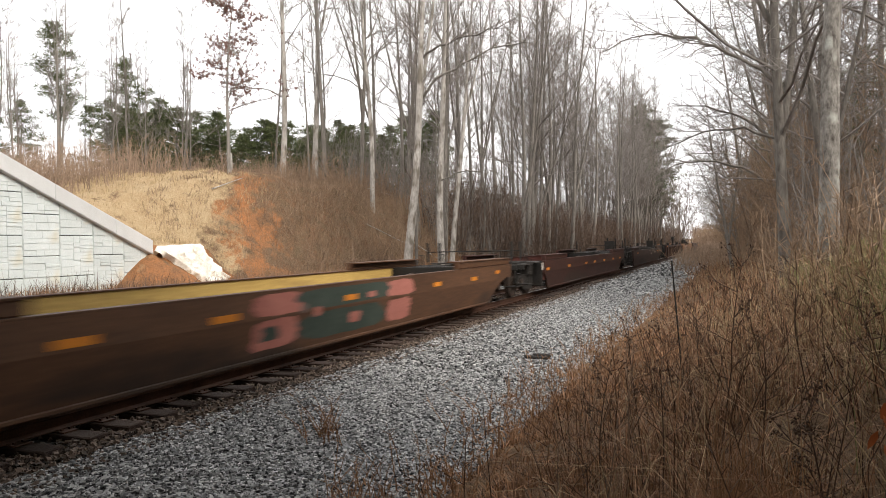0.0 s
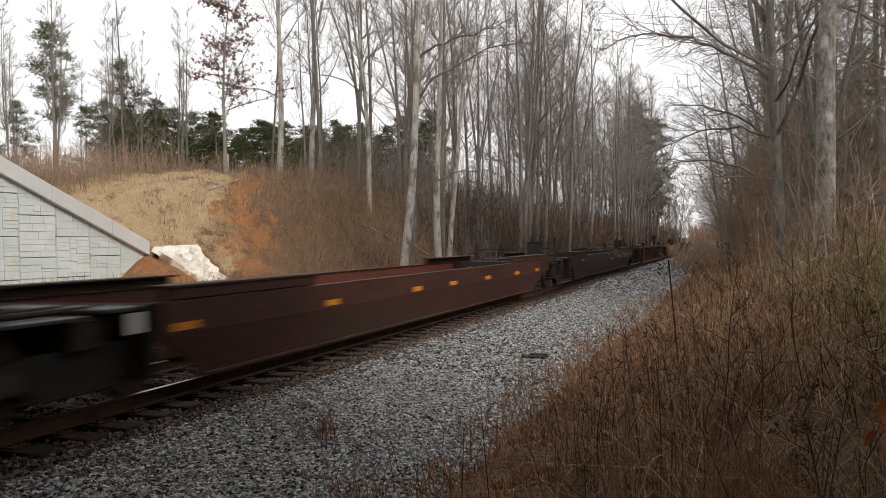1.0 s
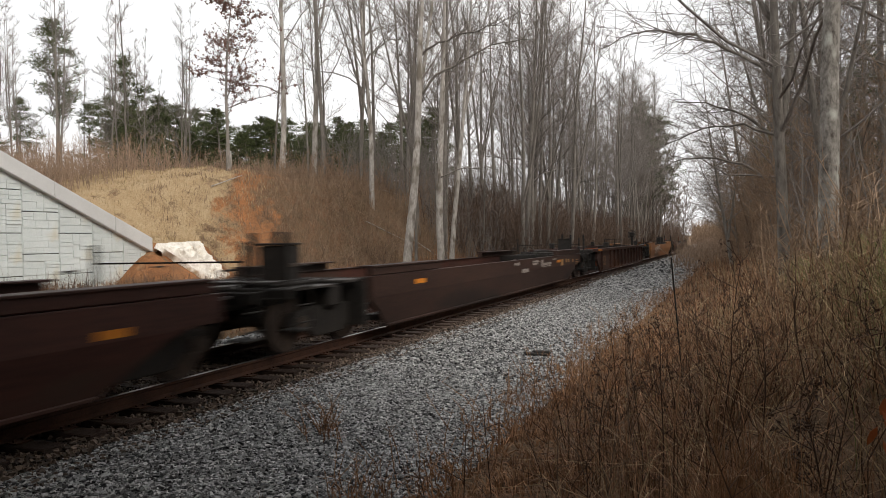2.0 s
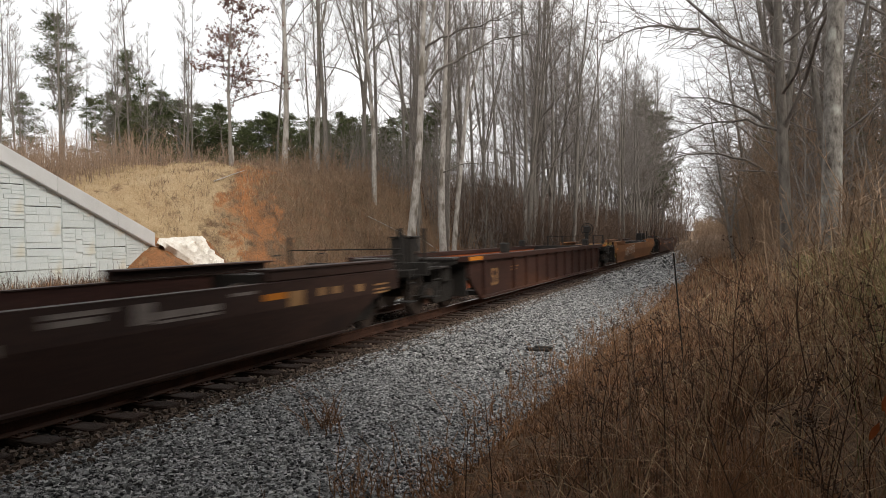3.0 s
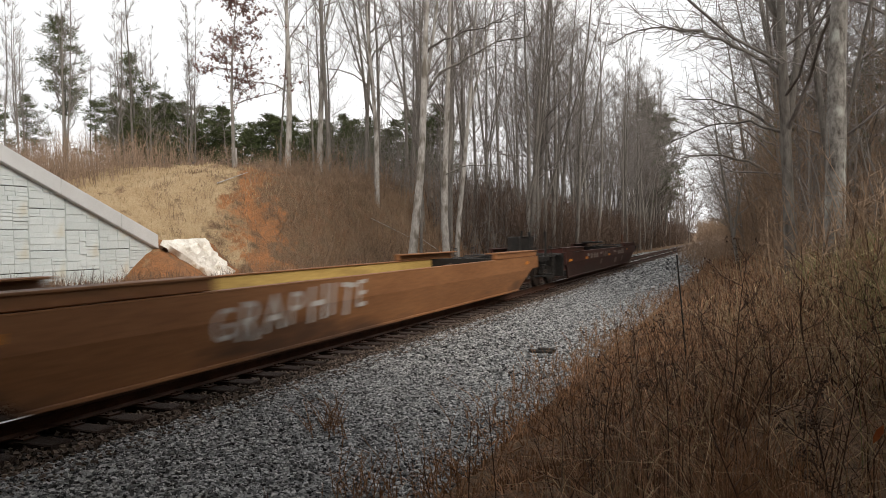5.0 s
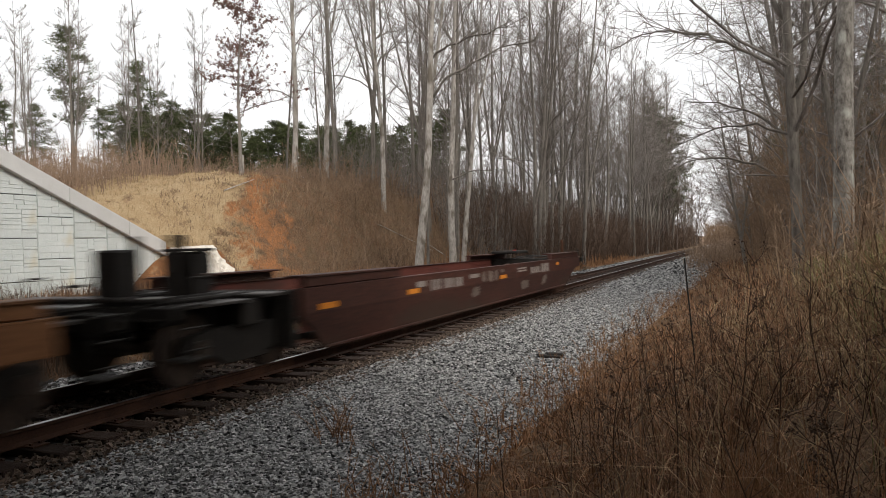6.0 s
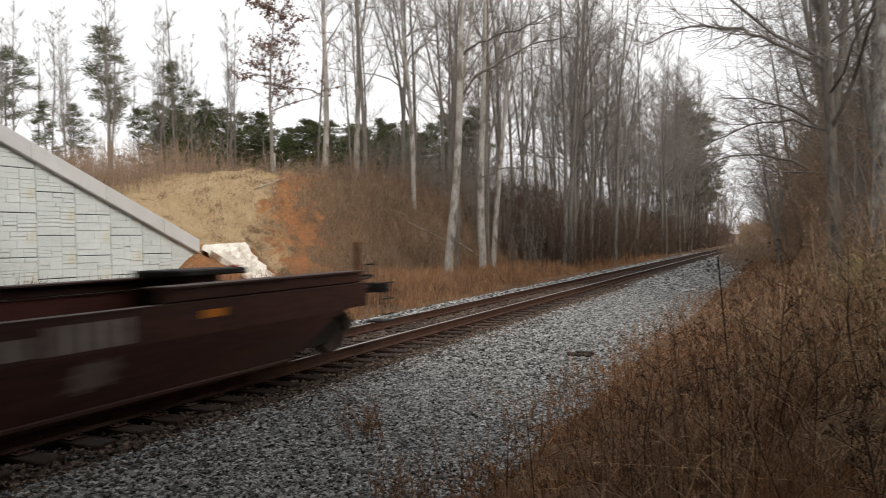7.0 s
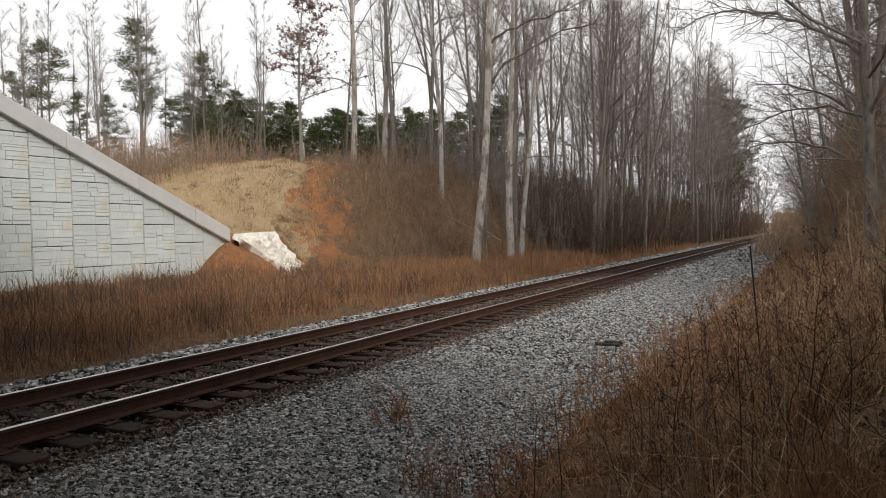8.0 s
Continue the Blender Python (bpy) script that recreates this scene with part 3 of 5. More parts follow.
def add_letters(text, size, mat, car, y, z, name="lettering", x=WIDE + 0.004, shear=0.0, label=""):
    """Flat lettering on the side that faces the bank; reads from left to right as seen from there."""
    cu = bpy.data.curves.new(name, "FONT")
    cu.body, cu.size, cu.align_x, cu.shear, cu.extrude, cu.offset = text, size, "LEFT", shear, 0.001, size * 0.006
    tmp = bpy.data.objects.new(name, cu)
    scene.collection.objects.link(tmp)
    me = bpy.data.meshes.new_from_object(tmp.evaluated_get(bpy.context.evaluated_depsgraph_get()))
    bpy.data.objects.remove(tmp)
    me.materials.clear()
    me.materials.append(mat)
    return piece(name, me, car, pose(x, y, z, 90, 0, 90), label)


def patch(car, name, mat, y0, y1, z0, z1, x=WIDE + 0.003, ragged=0.0, label="", seed=1):
    """A flat painted patch on the near side, with an uneven rim when ragged."""
    rng = random.Random(seed)
    bm = bmesh.new()
    if ragged:
        n = 28
        cy, cz, hy, hz = (y0 + y1) / 2, (z0 + z1) / 2, (y1 - y0) / 2, (z1 - z0) / 2
        pts = []
        for i in range(n):
            a = i * 2 * math.pi / n
            c, s = math.cos(a), math.sin(a)
            r = 1 / max(abs(c), abs(s)) ** 0.7 * (1 - ragged * rng.random())
            pts.append((cy + hy * c * r, max(z0 - 0.03, min(z1 + 0.03, cz + hz * s * r))))
        add_prism(bm, pts, x - 0.001, x + 0.0008)
    else:
        add_prism(bm, [(y0, z0), (y1, z0), (y1, z1), (y0, z1)], x - 0.001, x + 0.0012)
    for v in bm.verts:
        if v.co.z < CREASE and x < WIDE + 0.02:
            v.co.x -= 0.12 * (CREASE - v.co.z) / (CREASE - BOTTOM)
    return part(name, bm, mat, car, label)


def build_car(label, body, inside, ribbed=False):
    car = tagged(new("well_car"), label, "well car", group="freight train")
    top = 1.20 if ribbed else 1.08
    for s in (-1, 1):
        bm = bmesh.new()
        side_wall(bm, s, ribbed, top)
        wall = part("side_wall", bm, body, car)
        part("inner_lining", add_run(bmesh.new(), [(s * (WIDE - 0.103), 0.45), (s * (WIDE - 0.103), top - 0.01), (s * (WIDE - 0.112), top - 0.01), (s * (WIDE - 0.112), 0.45)], -8.2, 8.2), inside, wall, "inner face of the well side")
        bm = bmesh.new()
        add_box(bm, *sorted((s * (WIDE - 0.15), s * (WIDE + (0.10 if ribbed else 0.004)))), -8.65 if ribbed else SIDE_START, 10.05 if ribbed else SIDE_END, top - (0.12 if ribbed else 0.012), top + 0.012, bevel=0.004)
        part("top_chord", bm, body, car)
        if ribbed:
            for i in (0, *range(2, 13)):
                y = WELL_START + 0.1 + i * (WELL_END - WELL_START - 0.2) / 12
                bm = add_run(bmesh.new(), [(s * WIDE, BOTTOM), (s * (WIDE + 0.09), BOTTOM + 0.12), (s * (WIDE + 0.09), top - 0.1), (s * WIDE, top - 0.1)], y - 0.05, y + 0.05)
                part("rib", bm, body, wall)
            part("bottom_chord", box(*sorted((s * (WIDE - 0.1), s * (WIDE + 0.05))), WELL_START, WELL_END, BOTTOM - 0.02, BOTTOM + 0.05, bevel=0.01), body, car)
            part("wear_strip", box(*sorted((s * (WIDE + 0.04), s * (WIDE + 0.065))), WELL_START, WELL_END, BOTTOM - 0.028, BOTTOM - 0.014), TREAD, car, "bright worn lower edge")
        else:
            part("bottom_chord", box(*sorted((s * (WIDE - 0.24), s * (WIDE - 0.09))), WELL_START, WELL_END, BOTTOM - 0.02, BOTTOM + 0.03, bevel=0.01), body, car)
        for e in (-1, 1):
            if not ribbed:
                bm = bmesh.new()
                a, b = (5.9, SIDE_END - 0.1) if e > 0 else (SIDE_START + 0.1, -5.0)
                add_box(bm, *sorted((s * (WIDE - 0.02), s * (WIDE - 0.16))), a, b, top + 0.02, RAISED, bevel=0.012)
                add_box(bm, *sorted((s * (WIDE + 0.01), s * (WIDE - 0.34))), a, b, RAISED - 0.02, RAISED + 0.012, bevel=0.006)
                part("raised_chord", bm, body, car)
    # floor members of the open well
    for i in range(7):
        y = -6.6 + i * 2.2
        part("cross_member", box(-WIDE + 0.3, WIDE - 0.3, y - 0.18, y + 0.18, BOTTOM, BOTTOM + 0.12, bevel=0.01), GEAR, car)
    for e in (-1, 1):
        # bulkhead, end deck over the truck, draft sill and coupler
        bm = bmesh.new()
        add_box(bm, -WIDE + 0.1, WIDE - 0.1, *sorted((e * 8.25, e * 8.35)), BOTTOM + 0.1, top, bevel=0.01)
        part("bulkhead", bm, GEAR, car)
        bm = bmesh.new()
        add_box(bm, -WIDE + 0.15, WIDE - 0.15, *sorted((e * 8.4, e * 8.9)), top - 0.06, top - 0.01, bevel=0.01)
        add_box(bm, -WIDE + 0.2, WIDE - 0.2, *sorted((e * 9.1, e * 10.3)), 0.98, 1.02, bevel=0.008)
        part("end_deck", bm, DECK, car)
        part("draft_sill", box(-0.35, 0.35, *sorted((e * 8.3, e * 10.75)), 0.70, 0.98, bevel=0.02), GEAR, car)
        part("body_bolster", box(-1.2, 1.2, *sorted((e * 8.8, e * 9.2)), 0.66, 0.98, bevel=0.02), GEAR, car)
        part("end_sill", box(-WIDE + 0.05, WIDE - 0.05, *sorted((e * (HALF_BODY - 0.12), e * HALF_BODY)), 0.88, top - 0.04, bevel=0.015), GEAR, car)
        bm = bmesh.new()
        add_box(bm, -0.09, 0.09, *sorted((e * 10.7, e * 11.0)), 0.80, 0.95, bevel=0.02)
        add_box(bm, -0.17, 0.15, *sorted((e * 10.92, e * 11.12)), 0.74, 1.0, bevel=0.035)
        part("coupler", bm, GEAR, car)
        bm = bmesh.new()
        add_cyl(bm, 0.025, 0.55, pose(0.30, e * 10.9, 0.62, 12 * e), 8)
        part("air_hose", bm, GEAR, car)
        for s in (-1, 1):
            bm = bmesh.new()
            for z in (0.55, 0.80, 1.05):
                add_cyl(bm, 0.012, 0.42, pose(s * (WIDE + 0.05), e * 10.45, z, 90), 6)
            for q in (10.26, 10.64):
                add_cyl(bm, 0.012, 0.75, pose(s * (WIDE + 0.05), e * q, 0.80), 6)
            part("ladder", bm, GEAR, car)
        if ribbed:
            for s in (-1, 1):
                bm = add_run(bmesh.new(), [(s * 0.3, 0.75), (s * (WIDE - 0.05), top - 0.14), (s * (WIDE - 0.05), top - 0.08), (s * 0.3, 1.0)], *sorted((e * 9.0, e * 9.12)))
                part("gusset", bm, GEAR, car)
        for q in (-0.9, -0.5, 0.5, 0.9):
            part("brake_pipe", add_cyl(bmesh.new(), 0.035, 1.9, pose(q, e * 9.6, 1.06, 90), 8), GEAR, car)
        # uncoupling lever, grab irons, steps and the crossover board
        lever = add_cyl(bmesh.new(), 0.016, 2.5, pose(0.1, e * 10.78, 0.9, 0, 90, 0), 6)
        add_cyl(lever, 0.016, 0.3, pose(1.34, e * 10.78, 0.76), 6)
        part("uncoupling_lever", lever, GEAR, car)
        part("crossover_board", box(-1.1, 1.1, *sorted((e * 10.32, e * 10.66)), 1.10, 1.135, bevel=0.006), DECK, car)
        for s in (-1, 1):
            grab = bmesh.new()
            for q in (10.05, 10.32):
                add_cyl(grab, 0.014, 0.34, pose(s * 1.36, e * q, 1.19), 6)
            add_cyl(grab, 0.014, 0.28, pose(s * 1.36, e * 10.185, 1.355, 90), 6)
            part("grab_iron", grab, GEAR, car)
            part("step", box(*sorted((s * 1.2, s * (WIDE + 0.06))), *sorted((e * 10.28, e * 10.62)), 0.42, 0.45, bevel=0.006), GEAR, car)
            part("brake_cylinder", add_cyl(bmesh.new(), 0.12, 0.5, pose(s * 0.75, e * 10.1, 0.86, 90), 14), GEAR, car)
        build_truck(car, e * TRUCK_AT)
    return car


def end_gear(car, e, kind):
    """Rails, brake wheel and box on an end deck."""
    if kind == "stanchions":
        for s in (-1, 1):
            bm = bmesh.new()
            add_box(bm, s * 1.30 - 0.03, s * 1.30 + 0.03, *sorted((e * 10.55, e * 10.62)), 1.15, 1.72, bevel=0.006)
            part("stanchion", bm, GEAR, car)
        bm = bmesh.new()
        add_cyl(bm, 0.014, 2.6, pose(0, e * 10.58, 1.45, 0, 90, 0), 6)
        part("hand_rail", bm, GEAR, car)
    if kind == "box":
        unit = part("equipment_box", box(-0.1, 0.45, *sorted((e * 8.85, e * 9.25)), 1.02, 1.66, bevel=0.03), GEAR, car)
        part("lid", box(-0.13, 0.48, *sorted((e * 8.82, e * 9.28)), 1.662, 1.70, bevel=0.012), GEAR, unit)
        part("vent_pipe", add_cyl(bmesh.new(), 0.045, 0.2, pose(0.05, e * 9.0, 1.79), 10), GEAR, unit)
        part("hinge_bar", box(0.452, 0.475, *sorted((e * 8.9, e * 9.2)), 1.3, 1.36, bevel=0.004), WHEEL, unit)
        for s in (0.75, 1.3):
            part("stanchion", box(s - 0.035, s + 0.035, *sorted((e * 10.5, e * 10.58)), 1.0, 1.85, bevel=0.006), GEAR, car)
    if kind == "brake_wheel":
        bm = bmesh.new()
        n = 20
        for i in range(n):
            a0, a1 = i * 2 * math.pi / n, (i + 1) * 2 * math.pi / n
            p0, p1 = Vector((0.28 * math.cos(a0), 0, 0.28 * math.sin(a0))), Vector((0.28 * math.cos(a1), 0, 0.28 * math.sin(a1)))
            d = p1 - p0
            add_cyl(bm, 0.022, d.length * 1.1, Matrix.Translation((p0 + p1) / 2) @ d.to_track_quat("Z", "Y").to_matrix().to_4x4(), 6)
        for i in range(5):
            a = i * 2 * math.pi / 5
            d = Vector((math.cos(a), 0, math.sin(a)))
            add_cyl(bm, 0.014, 0.28, Matrix.Translation(d * 0.14) @ d.to_track_quat("Z", "Y").to_matrix().to_4x4(), 6)
        add_cyl(bm, 0.19, 0.05, pose(0, -0.02, 0, 90), 16, 0.12)
        part("brake_wheel", bm, GEAR, car, m=pose(0.55, e * 10.88, 1.92))
        bm = box(0.47, 0.63, *sorted((e * 10.72, e * 10.84)), 0.95, 2.0, bevel=0.01)
        add_box(bm, 0.40, 0.70, *sorted((e * 10.68, e * 10.82)), 1.72, 2.08, bevel=0.05)
        part("brake_stand", bm, GEAR, car)
        for q in (-1.3, -0.6, 0.9, 1.35):
            part("stanchion", box(q - 0.03, q + 0.03, *sorted((e * 10.55, e * 10.61)), 1.0, 1.62, bevel=0.006), GEAR, car)
        bm = bmesh.new()
        add_cyl(bm, 0.014, 2.7, pose(0, e * 10.58, 1.60, 0, 90, 0), 6)
        part("hand_rail", bm, GEAR, car)


def orange_tags(car, ys, z=0.92, long=0.5, x=WIDE + 0.003):
    for y in ys:
        patch(car, "reflector", ORANGE_TAG, y, y + long, z - 0.045, z + 0.045, x=x, label="orange reflective strip")


CARS = []


def build_train():
    a = build_car("faded brown well car, yellow inside, with pink and green spray paint", BROWN_CAR, YELLOW_IN)
    orange_tags(a, (-4.8, -2.6), z=0.80)
    orange_tags(a, (8.5,), z=0.92, long=0.34)
    for k, (mat, y0, y1, word) in enumerate(((PINK, -1.85, -0.55, "pink"), (GREEN, -0.85, 2.3, "dark green"), (PINK, 2.1, 3.35, "pink"))):
        patch(a, "spray_paint", mat, y0, y1, CREASE + 0.01, 1.05, ragged=0.14, seed=3 + k, label=word + " spray paint", x=WIDE + 0.003 + 0.002 * (k == 1))
        patch(a, "spray_paint", mat, y0 + 0.05, y1 - 0.1, 0.26, CREASE - 0.01, ragged=0.16, seed=13 + k, label=word + " spray paint", x=WIDE + 0.003 + 0.002 * (k == 1))
    for mat, y0, y1, z0, z1, word in ((PINK, -0.35, -0.1, 0.62, 0.78, "pink"), (PINK, 0.75, 1.2, 0.40, 0.62, "pink"), (GREEN, -1.6, -1.15, 0.38, 0.62, "dark green"), (PINK, 1.35, 1.7, 0.78, 0.9, "pink"), (GREY_SPRAY, -0.7, -0.5, 0.7, 0.85, "grey")):
        patch(a, "spray_paint", mat, y0, y1, z0, z1, ragged=0.3, seed=int(50 + y0 * 10), label=word + " spray paint", x=WIDE + 0.008)
    orange_tags(a, (0.6, 4.3, 6.6), z=0.84, long=0.4, x=WIDE + 0.011)
    end_gear(a, 1, "stanchions")
    b = build_car("dark oxide-red well car with orange reflectors", RED_CAR, RED_IN)
    orange_tags(b, (-8.1, -4.8, -1.5, 0.5, 3.0, 5.7, 8.0), z=0.80, long=0.42)
    patch(b, "notice", WHITE, -8.75, -8.55, 0.80, 1.02, label="white notice plate")
    end_gear(b, 1, "stanchions")
    end_gear(b, -1, "stanchions")
    c = build_car("dark brown well car with white markings along its side", DARK_CAR, RED_CAR)
    orange_tags(c, (-6.4, 5.8), z=0.90)
    for k, (y0, y1, z0, z1) in enumerate(((0.48, 0.72, 0.95, 1.01), (0.74, 1.03, 0.94, 1.02), (1.26, 1.99, 0.7, 0.81), (2.47, 3.27, 0.97, 1.02), (2.48, 3.12, 0.89, 0.95), (3.55, 3.82, 0.8, 1.02), (3.85, 4.91, 0.83, 0.91), (3.85, 4.9, 0.78, 0.81), (5.13, 5.62, 0.97, 1.01), (6.37, 6.75, 0.73, 0.94), (7.16, 7.34, 0.82, 0.94), (7.56, 7.78, 0.82, 0.93), (8.33, 8.54, 0.79, 0.91), (8.96, 9.47, 0.85, 0.88), (8.96, 9.47, 0.77, 0.8), (8.96, 9.46, 0.71, 0.74))):
        patch(c, "marking", PALE_MARK if k < 9 else OCHRE, y0, y1, z0, z1, label="worn white marking" if k < 9 else "faded reddish marking")
    end_gear(c, -1, "box")
    end_gear(c, 1, "stanchions")
    d = build_car("rusty brown ribbed well car with orange-red interior", RIB_CAR, ORANGE_IN, ribbed=True)
    add_letters("53", 0.62, OCHRE, d, -6.75, 0.42, label="faded ochre number")
    patch(d, "marking", OCHRE, -5.0, -4.3, 0.80, 0.84, label="faded ochre marking")
    patch(d, "marking", OCHRE, -5.0, -4.4, 0.72, 0.76, label="faded ochre marking")
    orange_tags(d, (-8.6,), z=1.15, long=0.95, x=WIDE + 0.103)
    orange_tags(d, (9.08,), z=1.15, long=0.93, x=WIDE + 0.103)
    for at in (-5.1, 6.2):
        for s in (-1, 1):
            part("container_guide", box(*sorted((s * 1.25, s * 1.46)), at - 0.15, at + 0.15, 1.20, 1.48, bevel=0.03), GEAR, d)
    end_gear(d, -1, "box")
    end_gear(d, 1, "brake_wheel")
    e = build_car("weathered tan well car with pale graffiti lettering", TAN_CAR, YELLOW_IN)
    at = -5.1
    for k, letter in enumerate("GRAPHITE"):
        size = (0.55, 0.72, 0.70, 0.66, 0.74, 0.70, 0.74, 0.62)[k]
        ob = add_letters(letter, size, WHITE, e, at, (0.46, 0.44, 0.46, 0.52, 0.48, 0.54, 0.52, 0.58)[k], name="graffiti_letter", shear=0.2, label="pale grey sprayed graffiti letter")
        ob.matrix_basis = ob.matrix_basis @ pose(0, 0, 0, 0, 0, (6, -4, 5, -3, 4, 0, -5, 3)[k])
        at += size * (0.42 if letter == "I" else 0.78)
    orange_tags(e, (-8.1,), z=0.88, long=0.3)
    orange_tags(e, (8.5,), z=0.92, long=0.34)
    f = build_car("oxide-red well car with grey graffiti, last of the train", RED_CAR, RED_IN)
    orange_tags(f, (-7.8, -4.8, 0.6), z=0.80)
    orange_tags(f, (6.4,), z=0.94, long=0.35)
    for y0, y1, z0, z1 in ((-3.74, -3.16, 0.76, 0.97), (-3.02, -2.53, 0.76, 0.96), (-2.47, -1.97, 0.75, 0.95), (-1.57, -0.96, 0.88, 0.97), (2.1, 2.94, 0.93, 0.97), (2.09, 2.94, 0.86, 0.9), (3.41, 4.43, 0.76, 0.94), (4.53, 5.47, 0.75, 1.01), (-4.4, -3.99, 0.86, 0.97)):
        n = max(1, round((y1 - y0) / 0.2)) if z1 - z0 > 0.15 else 1
        for k in range(n):
            w = (y1 - y0) / n
            patch(f, "marking", PALE_MARK, y0 + k * w, y0 + (k + (0.7 if n > 1 else 1)) * w, z0, z1, label="worn pale marking")
    for k, (y0, y1, z0, z1) in enumerate(((-0.77, -0.47, 0.73, 1.02), (-0.36, 0.07, 0.7, 1.02), (0.12, 0.43, 0.71, 1.01), (0.65, 0.95, 0.9, 1.01), (-1.46, -0.8, 0.41, 0.69), (2.46, 3.38, 0.33, 0.63), (4.67, 5.33, 0.33, 0.67))):
        patch(f, "spray_paint", GREY_SPRAY, y0, y1, z0, z1, ragged=0.4, seed=20 + k, label="grey graffiti")
    end_gear(f, -1, "box")
    part("equipment_box", box(-0.05, 0.35, -10.45, -10.1, 1.015, 1.7, bevel=0.03), GEAR, f)
    part("marker_post", box(0.50, 0.59, 11.10, 11.19, 0.62, 1.72, bevel=0.012), RUSTED, f, "rusty end post")
    bm = box(-0.9, 0.9, 10.98, 11.06, 0.92, 1.0, bevel=0.01)
    add_box(bm, -0.9, 0.9, 10.98, 11.06, 1.1, 1.16, bevel=0.01)
    add_box(bm, -0.2, 0.2, 10.7, 11.3, 0.72, 0.9, bevel=0.03)
    add_box(bm, 0.46, 0.54, 10.95, 11.2, 0.60, 1.0, bevel=0.01)
    part("end_frame", bm, GEAR, f)
    part("hatch", box(-1.25, -0.3, 7.9, 9.3, 1.275, 1.37, bevel=0.02), GEAR, f)
    part("marker_light", box(-0.95, -0.86, 9.6, 9.69, 1.275, 1.40, bevel=0.01), LAMP_RED, f, "red marker")
    CARS.extend((a, b, c, d, e, f))


build_train()
# ---- road bridge that the retaining wall carries, over and behind the viewpoint ----
def build_bridge():
    """A skewed deck on girders; its front edge runs back towards the east."""
    x0, x1, cut = -23.9, 16.0, lambda x, off=0.0: 5.1 - 0.27 * x + off

    def slab(front, behind, z0, z1):
        bm = bmesh.new()
        low = [bm.verts.new((x, y, z0)) for x, y in ((x0, cut(x0, -behind)), (x1, cut(x1, -behind)), (x1, cut(x1, -front)), (x0, cut(x0, -front)))]
        high = [bm.verts.new((v.co.x, v.co.y, z1)) for v in low]
        bm.faces.new(low[::-1])
        bm.faces.new(high)
        for i in range(4):
            bm.faces.new((low[i], low[(i + 1) % 4], high[(i + 1) % 4], high[i]))
        return bm

    deck = tagged(part("bridge_deck", slab(0, 16, 7.62, 7.95), CONCRETE), "plain concrete road bridge deck over the line", "bridge", kind="structure")
    for q in (0.5, 4, 8, 12, 15):
        part("girder", slab(q, q + 0.6, 6.5, 7.617), CONCRETE, deck)
    part("parapet", slab(0.0, 0.35, 7.953, 8.9), CONCRETE, deck)
    part("abutment", box(12.2, 13.2, -14.5, 0.0, 2.2, 6.5, bevel=0.03), CONCRETE, deck)


build_bridge()


# ---- bare trees ----
def spikes(p0, p1, r0, r1):
    """Pointed three-sided twigs."""
    v, f = rods(p0, p1, r0, np.full(len(p0), 0.0002), 3)
    v = v.reshape(-1, 6, 3)
    v = np.concatenate([v[:, :3], v[:, 3:].mean(1, keepdims=True)], 1)
    k = np.array([[0, 1, 3], [1, 2, 3], [2, 0, 3]])
    return v.reshape(-1, 3), (k[None] + (np.arange(len(v)) * 4)[:, None, None]).reshape(-1, 3)


